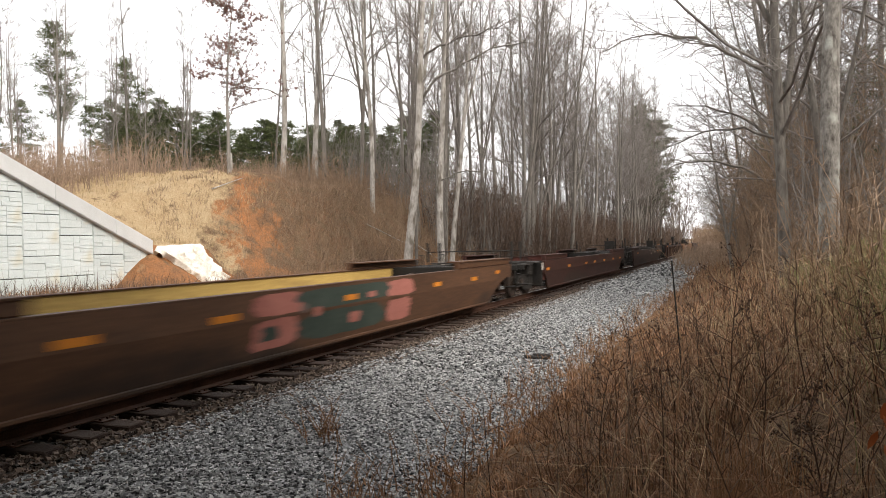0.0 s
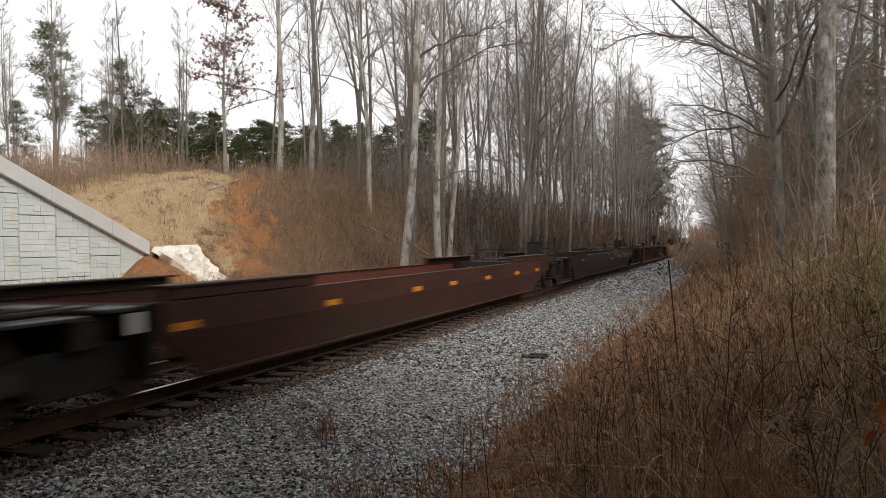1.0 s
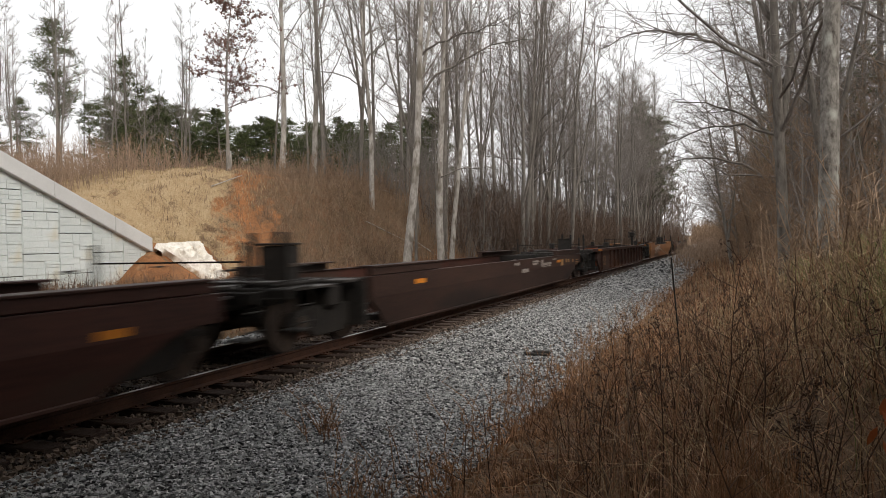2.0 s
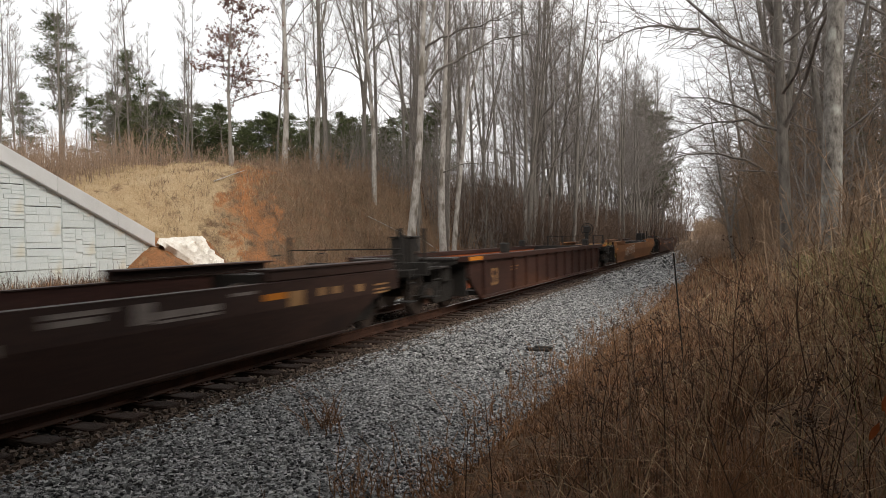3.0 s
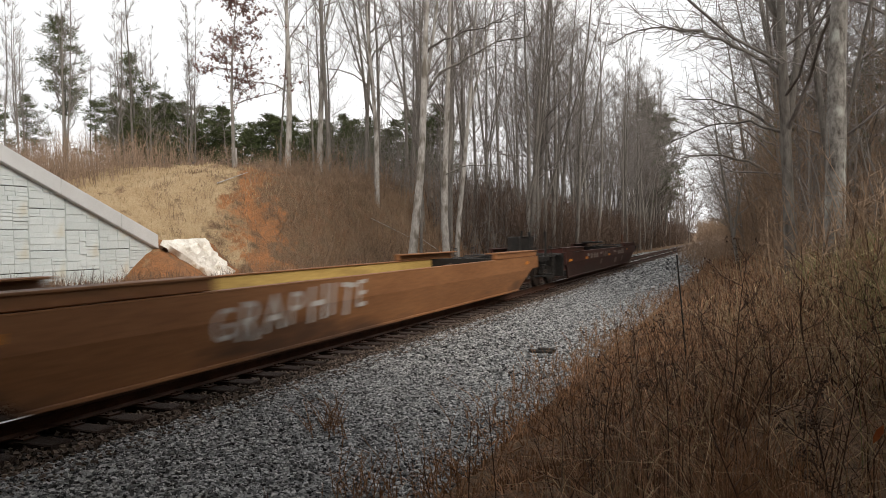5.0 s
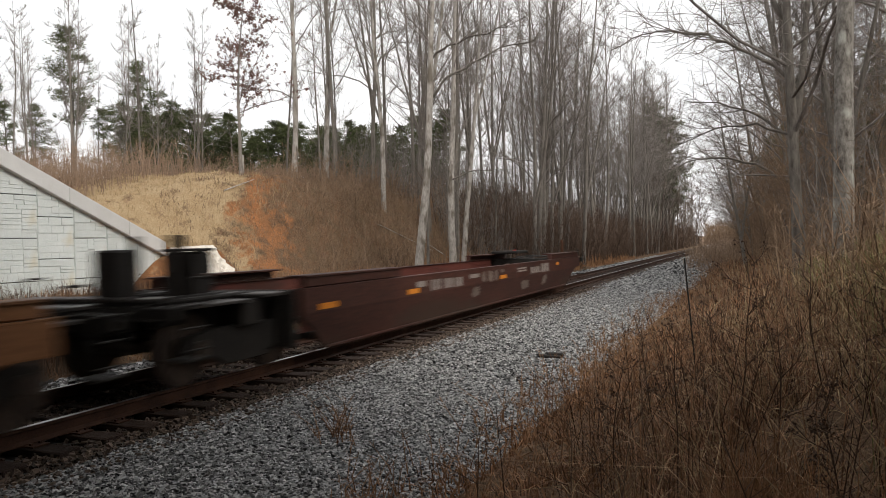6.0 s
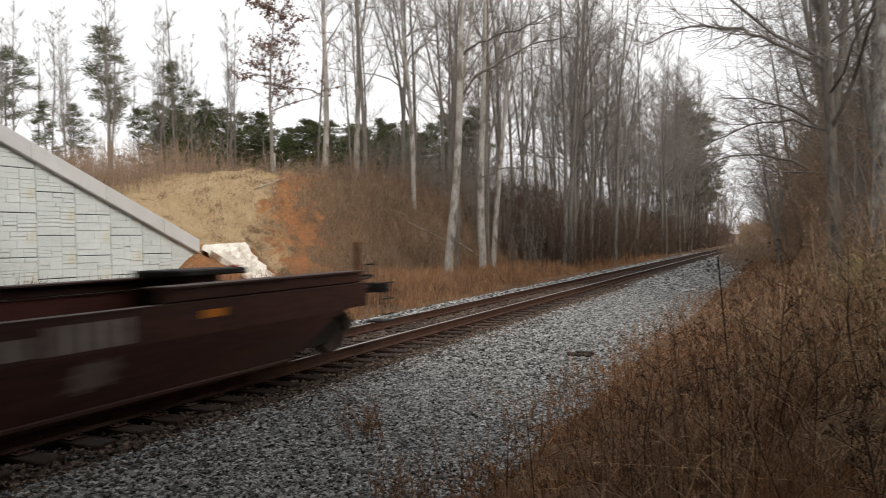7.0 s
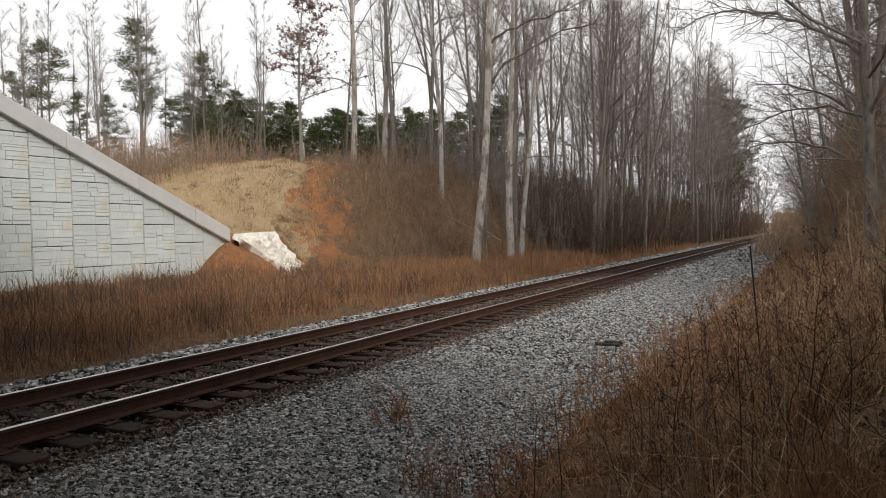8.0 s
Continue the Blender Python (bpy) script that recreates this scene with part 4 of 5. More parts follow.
def grow(seed, height, radius, clear, spread, rise, forks=0, primaries=15, lean=0.0, twig=0.009):
    """Rods of one bare tree: (trunk rods, crown rods)."""
    rng = np.random.default_rng(seed)
    trunk, limbs, fine = [], [], []

    def stem(p, d, length, r0, r1, n, wobble):
        pts = [np.array(p, float)]
        d = np.array(d, float)
        for i in range(n):
            d = d + rng.normal(0, wobble, 3) + np.array([0, 0, 0.02])
            d /= np.linalg.norm(d)
            pts.append(pts[-1] + d * length / n)
        return pts, np.linspace(r0, r1, n + 1)

    def rods_of(pts, rs, into):
        for i in range(len(pts) - 1):
            into.append((pts[i], pts[i + 1], rs[i], rs[i + 1]))

    def out_dir(d, up):
        a = rng.uniform(0, 2 * np.pi)
        h = np.array([np.cos(a), np.sin(a), 0])
        v = h * math.cos(up) + np.array([0, 0, 1]) * math.sin(up) + 0.25 * d
        return v / np.linalg.norm(v)

    def crown(pts, rs, start, count, size):
        n = len(pts) - 1
        for i in range(count):
            t = start + (1 - start) * ((i + rng.random()) / count)
            k = min(int(t * n), n - 1)
            p = pts[k] + (pts[k + 1] - pts[k]) * (t * n - k)
            d = (pts[k + 1] - pts[k]) / (np.linalg.norm(pts[k + 1] - pts[k]) + 1e-9)
            length = size * (1.15 - 0.75 * (t - start) / (1 - start)) * rng.uniform(0.6, 1.2)
            r = min(rs[k] * 0.45, 0.009 + 0.008 * length)
            a, ra = stem(p, out_dir(d, rise + rng.normal(0, 0.15)), length, r, twig * 1.3, 5, 0.19)
            rods_of(a, ra, limbs)
            for j in range(9):
                q = rng.uniform(0.25, 1.0)
                m = min(int(q * 5), 4)
                b0 = a[m] + (a[m + 1] - a[m]) * (q * 5 - m)
                b, rb = stem(b0, out_dir((a[m + 1] - a[m]) / (length / 5), rise - 0.05 + rng.normal(0, 0.35)), length * rng.uniform(0.25, 0.5), twig * 1.4, twig * 0.9, 2, 0.15)
                rods_of(b, rb, limbs)
                for q2 in range(5):
                    c0 = b[rng.integers(0, 3)]
                    c, rc = stem(c0, out_dir(b[1] - b[0], rise + 0.1 + rng.normal(0, 0.5)), length * rng.uniform(0.12, 0.26), twig, twig * 0.5, 1, 0.2)
                    rods_of(c, rc, fine)

    pts, rs = stem((0, 0, -0.4), (lean, 0, 1), height, radius * 1.1, radius * 0.12, 14, 0.022)
    rods_of(pts, rs, trunk)
    crown(pts, rs, clear, primaries, spread)
    for i in range(forks):
        k = int(14 * (clear + 0.06 * i))
        d = out_dir(pts[k + 1] - pts[k], 1.15)
        b, rb = stem(pts[k], d, height * (1 - clear) * 0.85, rs[k] * 0.75, radius * 0.1, 9, 0.03)
        rods_of(b, rb, trunk)
        crown(b, rb, 0.25, primaries // 2, spread * 0.8)
    return trunk, limbs, fine


def tree_meshes(seed, bark, twig_mat, **k):
    trunk, limbs, fine = grow(seed, **k)
    out = []
    for name, sets, mat in (("trunk", ((trunk, 9),), bark), ("crown", ((limbs, 3), (fine, 3)), twig_mat)):
        vs, fs, n = [], [], 0
        for rod, sides in sets:
            a = [np.array([r[i] for r in rod]) for i in range(4)]
            v, f = rods(*a, sides) if sides > 3 or rod is not fine else spikes(*a)
            if f.shape[1] == 4 and name == "crown":
                f = np.concatenate([f[:, [0, 1, 2]], f[:, [0, 2, 3]]])
            vs.append(v)
            fs.append(f + n)
            n += len(v)
        out.append(mesh_np(name, np.concatenate(vs), np.concatenate(fs), mat, True))
    return out


def make_tree(meshes, label, name="tree", category="tree", group=""):
    t = tagged(new(name), label, category, group)
    for me in meshes:
        piece(me.name.split(".")[0], me, t)
    return t


def stand(x, y, turn=0.0, size=1.0, tilt=0.0, tall=1.0):
    """The pose of a tree on the ground at x, y."""
    return pose(x, y, float(ground_z(x, y)), 0, tilt, 0) @ pose(0, 0, 0, 0, 0, turn) @ Matrix.Diagonal((size, size, size * tall, 1))


KINDS = {}


def add_limb(tree, height, path, radius, seed):
    """A long bare limb on a standing tree: path in (x, y, z) steps from the trunk at that height, with side twigs."""
    rng = np.random.default_rng(seed)
    trunk = next(c for c in tree.children if c.name.startswith("trunk"))
    co = np.array([(tree.matrix_basis @ v.co)[:] for v in trunk.data.vertices])
    near = co[np.argsort(np.abs(co[:, 2] - height))[:9]]
    at = np.array([near[:, 0].mean(), near[:, 1].mean(), height])
    pts = [at + np.array(q) for q in path]
    smooth = []
    for a, b in zip(pts, pts[1:]):
        smooth += [a + (b - a) * k / 3 + (rng.normal(0, 0.05, 3) if k else 0) for k in range(3)]
    pts = smooth + [pts[-1]]
    rs = np.linspace(radius, 0.014, len(pts))
    p0, p1, r0, r1 = list(pts[:-1]), list(pts[1:]), list(rs[:-1]), list(rs[1:])
    for k in range(4, len(pts) - 1):
        along = pts[k + 1] - pts[k]
        for side in range(3):
            d = along / np.linalg.norm(along) + rng.normal(0, 0.55, 3) + np.array([0, 0, 0.15])
            d /= np.linalg.norm(d)
            p, r, length = pts[k], rs[k] * 0.5, rng.uniform(0.5, 1.7)
            for q in range(3):
                d = d + rng.normal(0, 0.2, 3)
                e = p + d * length / 3
                p0.append(p), p1.append(e), r0.append(r), r1.append(r * 0.7)
                for w in range(2):
                    g = e + (d + rng.normal(0, 0.6, 3)) * length * rng.uniform(0.15, 0.3)
                    p0.append(e), p1.append(g), r0.append(0.008), r1.append(0.004)
                p, r = e, r * 0.7
    v, f = rods(p0, p1, r0, r1, 5)
    inv = np.array(tree.matrix_basis.inverted())
    v = v @ inv[:3, :3].T + inv[:3, 3]
    piece("limb", mesh_np("limb", v, f, BARK, True), tree)


def plant(kind, x, y, turn, size=1.0, tilt=0.0, tall=1.0, group="bare woodland trees"):
    meshes, label, used = KINDS[kind]
    m = stand(x, y, turn, size, tilt, tall)
    if used[0] is None:
        used[0] = make_tree(meshes, label, group=group)
        used[0].matrix_basis = m
        return used[0]
    t = copy_thing_at(used[0], m, group)
    return t


def copy_thing_at(ob, m, group):
    keep = ob.matrix_basis.copy()
    ob.matrix_basis = Matrix.Identity(4)
    t = copy_thing(ob, m)
    ob.matrix_basis = keep
    return tagged(t, group=group)


def build_kinds():
    for i in range(4):
        KINDS[f"tall{i}"] = (tree_meshes(40 + i, BARK, TWIG, height=23 + i, radius=0.165, clear=0.26, spread=5.0, rise=0.75, forks=i % 2, primaries=24), "tall bare grey-barked hardwood with ascending twigs", [None])
    for i in range(3):
        KINDS[f"pale{i}"] = (tree_meshes(60 + i, PALE_BARK, TWIG, height=25, radius=0.22, clear=0.36 + 0.05 * i, spread=4.5, rise=0.75, forks=(0, 1, 1)[i], primaries=20), "tall bare tree with smooth pale grey bark", [None])
    for i in range(3):
        KINDS[f"pole{i}"] = (tree_meshes(80 + i, BARK, TWIG, height=15 + i, radius=0.08, clear=0.25, spread=2.2, rise=0.85, primaries=18, twig=0.008), "thin bare sapling with upright grey twigs", [None])
    for i in range(3):
        KINDS[f"wide{i}"] = (tree_meshes(90 + i, BARK, TWIG, height=20, radius=0.17, clear=0.2, spread=6.0, rise=0.35, forks=1, primaries=24, twig=0.009), "spreading bare hardwood with low twiggy branches", [None])
    KINDS["bole"] = (tree_meshes(97, LICHEN_BARK, TWIG, height=25, radius=0.23, clear=0.40, spread=5, rise=0.6, primaries=14), "large straight bare tree with furrowed lichen-grey bark", [None])
    KINDS["limb"] = (tree_meshes(98, BARK, TWIG, height=20, radius=0.17, clear=0.22, spread=8.0, rise=0.25, forks=1, primaries=24, twig=0.009), "bare tree with long limbs reaching out over the line", [None])
    for i in range(2):
        KINDS[f"far{i}"] = (tree_meshes(100 + i, BARK, TWIG, height=18, radius=0.13, clear=0.2, spread=4.0, rise=0.7, forks=1, primaries=9, twig=0.022), "bare hardwood with dense brown twigs in the far woods", [None])


build_kinds()


def build_woods():
    rng = random.Random(11)
    far = []
    # single trees that stand out
    for kind, x, y, size, tilt, tall in (
            ("pale1", -15.5, 33.6, 1.0, 3.5, 1.0), ("pole0", -15.6, 35.2, 1.0, 1.0, 1.3), ("pale0", -15.5, 38.4, 0.95, 2.0, 1.0), ("pale2", -15.5, 39.9, 0.7, 2.5, 1.3),
            ("pale0", -27.0, 40.0, 0.85, 1.0, 1.1), ("pale2", -26.0, 42.2, 0.85, 1.2, 1.1), ("tall0", -25.5, 42.7, 0.85, -1.5, 1.1), ("tall1", -24.0, 45.0, 0.9, 1.0, 1.1),
            ("pale1", -21.0, 40.8, 0.7, 0.5, 1.3), ("tall3", -26.5, 52.0, 0.9, 1.0, 1.0), ("tall2", -25.0, 54.0, 0.9, -2.0, 1.0), ("tall1", -23.0, 50.5, 0.95, 2.0, 1.0),
            ("pole1", -30.0, 43.5, 1.0, 1.5, 1.1), ("pole2", -29.0, 47.5, 1.0, 0.0, 1.1), ("pole0", -25.0, 40.0, 0.8, 0.0, 1.1), ("pole2", -31.0, 52.0, 1.1, 0.0, 1.1)):
        tree = plant(kind, x, y, rng.uniform(0, 360), size, tilt, tall)
        if (x, y) == (-15.5, 33.6):
            add_limb(tree, 9.2, ((0, 0, 0), (0.8, 0, 0.95), (2.1, 0.3, 1.6), (3.6, 0.6, 2.3), (5.2, 0.9, 2.5), (6.0, 1.0, 3.4)), 0.085, 3)
            add_limb(tree, 11.2, ((0, 0, 0), (0.9, 0.1, 0.6), (2.4, 0.4, 1.0), (3.8, 0.5, 1.2), (5.2, 0.9, 1.9)), 0.07, 4)
        if (x, y) == (-15.5, 38.4):
            add_limb(tree, 5.2, ((0, 0, 0), (1.2, 0.1, 0.5), (2.8, 0.4, 0.6), (4.2, 0.5, 0.1)), 0.05, 5)
    # the wood beyond, along the cutting
    for i in range(84):
        y = 42 + 115 * rng.random() ** 1.25
        x = -13.6 - 2.5 * rng.random() - 20 * rng.random() ** 1.6
        if y < 56 and x < -22 or x < -0.45 * y and y < 100:
            continue
        plant(rng.choice(("tall0", "tall1", "tall2", "tall3", "pale0", "pole0", "pole1", "pole2")), x, y, rng.uniform(0, 360), rng.uniform(0.75, 1.05), rng.uniform(-2, 2.5))
    for i in range(36):
        y = 46 + 95 * rng.random()
        plant(rng.choice(("tall0", "tall1", "tall2", "tall3")), -11.8 - 2.6 * rng.random(), y, rng.uniform(0, 360), rng.uniform(0.85, 1.05), rng.uniform(-1, 4))
    for i in range(40):
        y = 95 + 110 * rng.random()
        x = -11.5 - 14 * rng.random() ** 1.5
        far.append((rng.choice(("far0", "far1")), x, y, rng.uniform(0, 360), rng.uniform(0.6, 1.0), rng.uniform(-2, 4)))
    # thin trees on the rise behind the turf mound
    for i in range(40):
        a, d = radians(rng.uniform(40, 62)), rng.uniform(52, 85)
        plant(rng.choice(("pole0", "pole1", "pole2")), -d * math.sin(a), d * math.cos(a), rng.uniform(0, 360), rng.uniform(0.7, 1.05), rng.uniform(-2, 2))
    # the bank on the other side
    for kind, x, y, size, tilt in (("bole", 2.0, 19.9, 1.0, 0.8), ("limb", 1.3, 24.3, 1.0, -2.0), ("wide1", 4.6, 26.0, 1.0, 2.0), ("limb", 2.0, 36.0, 0.9, -2.0), ("wide0", 3.0, 44.0, 0.95, -4.0),
                                   ("tall0", 6.0, 20.5, 1.0, 1.0), ("wide1", 0.9, 55.0, 0.9, -3.0), ("wide2", 1.2, 72.0, 0.9, -3.0), ("tall2", 7.5, 27.0, 1.0, 0.0)):
        tree = plant(kind, x, y, rng.uniform(0, 360), size, tilt)
        if (x, y) == (1.3, 24.3):
            add_limb(tree, 6.3, ((0, 0, 0), (-0.9, 0, 0.7), (-1.9, 0.1, 1.4), (-2.8, 0.2, 1.8), (-3.6, 0.4, 2.05), (-4.5, 0.6, 2.1), (-5.6, 0.9, 1.8)), 0.065, 6)
            add_limb(tree, 4.6, ((0, 0, 0), (-1.0, 0.2, 0.5), (-2.2, 0.6, 0.5), (-3.4, 0.9, 0.1)), 0.05, 7)
            add_limb(tree, 8.0, ((0, 0, 0), (-0.9, -0.3, 1.4), (-1.3, -0.5, 3.0), (-1.6, -0.6, 5.0)), 0.10, 8)
        if (x, y) == (2.0, 36.0):
            add_limb(tree, 4.0, ((0, 0, 0), (-1.4, 0, 0.9), (-3.0, 0.1, 1.3), (-4.4, 0.2, 1.2), (-5.6, 0.4, 0.6)), 0.08, 9)
            add_limb(tree, 6.0, ((0, 0, 0), (-1.4, 0.5, 1.2), (-3.0, 1.1, 2.0), (-4.6, 1.2, 2.3)), 0.08, 10)
    # twiggy edge trees that lean out towards the line
    for x, y, size in ((-0.3, 48, 0.62), (0.2, 58, 0.6), (-0.6, 68, 0.6), (-0.2, 80, 0.62), (-0.9, 94, 0.6), (-0.9, 110, 0.6), (-1.2, 128, 0.6)):
        plant(rng.choice(("wide0", "wide1", "wide2", "limb")), x, y, rng.uniform(0, 360), size, rng.uniform(-9, -3))
    for i in range(60):
        y = 22 + 130 * rng.random() ** 1.3
        x = 1.6 + 14 * rng.random() ** 1.2 + 0.008 * y
        plant(rng.choice(("tall0", "tall3", "wide0", "wide1", "wide2", "pole0", "pole1", "pole2")), x, y, rng.uniform(0, 360), rng.uniform(0.7, 1.0), rng.uniform(-4, 1))
    for i in range(45):
        y = 70 + 150 * rng.random()
        x = 0.0 + 10 * rng.random() + 0.01 * y
        far.append((rng.choice(("far0", "far1")), x, y, rng.uniform(0, 360), rng.uniform(0.5, 0.95), rng.uniform(-5, 1)))
    for i in range(110):
        far.append((rng.choice(("far0", "far1")), rng.uniform(-45, 35), rng.uniform(215, 330), rng.uniform(0, 360), rng.uniform(0.4, 0.7), 0))
    vs, fs, n = [], [], 0
    for kind, x, y, turn, size, tilt in far:
        m = np.array(stand(x, y, turn, size, tilt))
        for me in KINDS[kind][0]:
            co = np.empty(len(me.vertices) * 3, np.float32)
            me.vertices.foreach_get("co", co)
            co = co.reshape(-1, 3) @ m[:3, :3].T + m[:3, 3]
            idx = np.empty(len(me.loops), np.int32)
            me.loops.foreach_get("vertex_index", idx)
            k = len(me.polygons[0].vertices)
            idx = idx.reshape(-1, k)
            if k == 4:
                idx = np.concatenate([idx[:, [0, 1, 2]], idx[:, [0, 2, 3]]])
            vs.append(co)
            fs.append(idx + n)
            n += len(co)
    tagged(new("far_woods", mesh_np("far_woods", np.concatenate(vs), np.concatenate(fs), TWIG_FAR)), "bare brown woods in the distance along the line", "woods", kind="stuff")


build_woods()


# ---- pines ----
def pine_meshes(seed, height, crown_from, width, clumps):
    rng = np.random.default_rng(seed)
    z = np.linspace(-0.3, height, 11)
    wob = np.cumsum(rng.normal(0, 0.06, (11, 2)), 0)
    pts = np.column_stack([wob, z])
    rad = np.linspace(0.17, 0.03, 11) * height / 14
    p0, p1, cen, size = [], [], [], []
    for i in range(clumps):
        t = crown_from + (1 - crown_from) * (i + rng.random()) / clumps
        base = np.array([np.interp(t * height, z, pts[:, 0]), np.interp(t * height, z, pts[:, 1]), t * height])
        a = rng.uniform(0, 2 * np.pi)
        prof = math.sin(math.pi * min(1, 0.15 + 0.9 * (t - crown_from) / (1 - crown_from))) ** 0.6
        r = width * prof * rng.uniform(0.35, 1.0)
        tip = base + np.array([math.cos(a) * r, math.sin(a) * r, r * rng.uniform(0.1, 0.6)])
        p0.append(base)
        p1.append(tip)
        for q in (0.55, 0.8, 1.0):
            cen.append(base + (tip - base) * q + rng.normal(0, 0.18, 3))
            size.append(rng.uniform(0.35, 0.65) * width / 2.6)
    v, f = rods(np.concatenate([pts[:-1], p0]), np.concatenate([pts[1:], p1]), np.concatenate([rad[:-1], np.full(len(p0), 0.035)]), np.concatenate([rad[1:], np.full(len(p0), 0.012)]), 6)
    trunk = mesh_np("trunk", v, f, BARK, True)
    cen, size = np.repeat(cen, 46, 0), np.repeat(size, 46)
    d = rng.normal(0, 1, cen.shape)
    d /= np.linalg.norm(d, axis=1, keepdims=True)
    d[:, 2] = d[:, 2] * 0.6 + 0.2
    c = cen + d * (size * rng.uniform(0.1, 0.9, len(size)))[:, None]
    side = np.cross(d, rng.normal(0, 1, d.shape))
    side /= np.linalg.norm(side, axis=1, keepdims=True)
    length = 0.30 * rng.uniform(0.6, 1.2, (len(c), 1))
    tri = np.stack([c - side * 0.035, c + side * 0.035, c + d * length], 1).reshape(-1, 3)
    needles = mesh_np("needles", tri, np.arange(len(tri)).reshape(-1, 3), NEEDLES)
    return [trunk, needles]


def build_pines():
    kinds = [pine_meshes(7, 14, 0.42, 2.6, 46), pine_meshes(8, 13, 0.30, 2.3, 50), pine_meshes(9, 11, 0.10, 2.7, 46), pine_meshes(10, 12, 0.5, 2.8, 36)]
    first = [None] * 4
    rng = random.Random(4)

    def pine(k, x, y, size, group="pines on the rise"):
        m = stand(x, y, rng.uniform(0, 360), size * (1.25 if group == "far pines" else 1.0), 0.0, 0.72 if group == "far pines" else 1.0)
        if first[k] is None:
            first[k] = make_tree(kinds[k], "dark green loblolly pine with an open ragged crown", "pine_tree", "pine tree", group)
            first[k].matrix_basis = m
        else:
            copy_thing_at(first[k], m, group)

    for k, az, d, size in ((1, 44.6, 70, 0.92), (0, 49.2, 70, 1.02), (3, 55.6, 70, 0.95), (2, 47.2, 74, 0.75), (2, 51.5, 76, 0.78), (1, 53.2, 80, 0.7), (2, 42.8, 72, 0.62), (3, 46.0, 82, 0.85), (2, 58.5, 75, 0.7), (0, 57.2, 84, 0.8)):
        pine(k, -d * math.sin(radians(az)), d * math.cos(radians(az)), size)
    for i in range(80):
        az, d = rng.uniform(22, 46), rng.uniform(76, 100)
        pine(rng.choice((1, 2, 2, 2)), -d * math.sin(radians(az)), d * math.cos(radians(az)), rng.uniform(0.75, 1.1) * d / 90, "far pines")
    for x, y, s in ((3.6, 62, 0.9), (2.6, 80, 1.0), (6.5, 48, 0.9), (8.5, 33, 1.0), (9.5, 40, 1.1), (4.5, 40, 0.55), (5.5, 53, 0.8), (7.0, 36, 0.6), (3.2, 70, 0.9), (2.0, 90, 0.9), (10.5, 28, 0.9), (7.5, 24, 0.5), (-13.5, 118, 1.75), (-14.5, 126, 1.7), (-12.8, 133, 1.75), (5.2, 95, 1.1)):
        pine(rng.choice((1, 2)), x, y, s, "evergreens among the bare woods")


build_pines()


# ---- oak that keeps its dead leaves ----
def build_oak():
    meshes = tree_meshes(131, BARK, TWIG, height=11.5, radius=0.11, clear=0.30, spread=3.9, rise=0.4, primaries=22)
    oak = make_tree(meshes, "slender young oak still holding dead red-brown leaves", "oak_tree", "oak tree")
    rng = np.random.default_rng(6)
    n = 5200
    crown = np.array([v.co[:] for v in meshes[1].vertices])
    crown = crown[crown[:, 2] > 3.2]
    c = crown[rng.integers(0, len(crown), n)] + rng.normal(0, 0.05, (n, 3))
    a, b = rng.normal(0, 1, (n, 3)), rng.normal(0, 1, (n, 3))
    a /= np.linalg.norm(a, axis=1, keepdims=True)
    b -= a * (a * b).sum(1, keepdims=True)
    b /= np.linalg.norm(b, axis=1, keepdims=True)
    s = rng.uniform(0.04, 0.09, (n, 1))
    q = np.stack([c - a * s, c + b * s * 0.6, c + a * s, c - b * s * 0.6], 1).reshape(-1, 3)
    piece("leaves", mesh_np("leaves", q, np.arange(len(q)).reshape(-1, 4), RED_LEAF), oak, label="dead red-brown leaves")
    oak.matrix_basis = stand(-27.2, 34.9, 40, 1.0, 1.0)


build_oak()


# ---- thickets ----
def thicket(name, label, mat, pts, h0, h1, seed, twigs=8, r=0.009, lean=0.22):
    """Bare brush stems with side twigs."""
    rng = np.random.default_rng(seed)
    n = len(pts)
    low = np.where((pts[:, 0] > -11.25) & (pts[:, 0] < -2.3), bed_z(pts[:, 0]), -9.0)
    base = np.column_stack([pts, np.maximum(ground_z(pts[:, 0], pts[:, 1]), low) - 0.05])
    h = rng.uniform(h0, h1, n)
    d = rng.normal(0, lean, (n, 3))
    d[:, 2] = 1
    mid = base + d * (h * 0.5)[:, None]
    top = mid + (d + rng.normal(0, lean, (n, 3)) * [1, 1, 0]) * (h * 0.5)[:, None]
    P0, P1, R0, R1 = [base, mid], [mid, top], [np.full(n, r * 1.6), np.full(n, r * 1.1)], [np.full(n, r * 1.1), np.full(n, r * 0.5)]
    S0, S1, SR = [], [], []
    for k in range(twigs):
        t = rng.uniform(0.15, 0.95, (n, 1))
        p = np.where(t < 0.5, base + (mid - base) * t * 2, mid + (top - mid) * (t * 2 - 1))
        e = rng.normal(0, 0.75, (n, 3))
        e[:, 2] = rng.uniform(0.2, 1.1, n)
        q = p + e * (h * rng.uniform(0.12, 0.3, n))[:, None]
        S0.append(p)
        S1.append(q)
        SR.append(np.full(n, r * 0.8))
    v, f = rods(np.concatenate(P0), np.concatenate(P1), np.concatenate(R0), np.concatenate(R1), 3)
    v1, f1 = spikes(np.concatenate(S0), np.concatenate(S1), np.concatenate(SR), None)
    f = np.concatenate([f[:, [0, 1, 2]], f[:, [0, 2, 3]], f1 + len(v)])
    v = np.concatenate([v, v1])
    return tagged(new(name, mesh_np(name, v, f, mat)), label, "brush", kind="stuff")


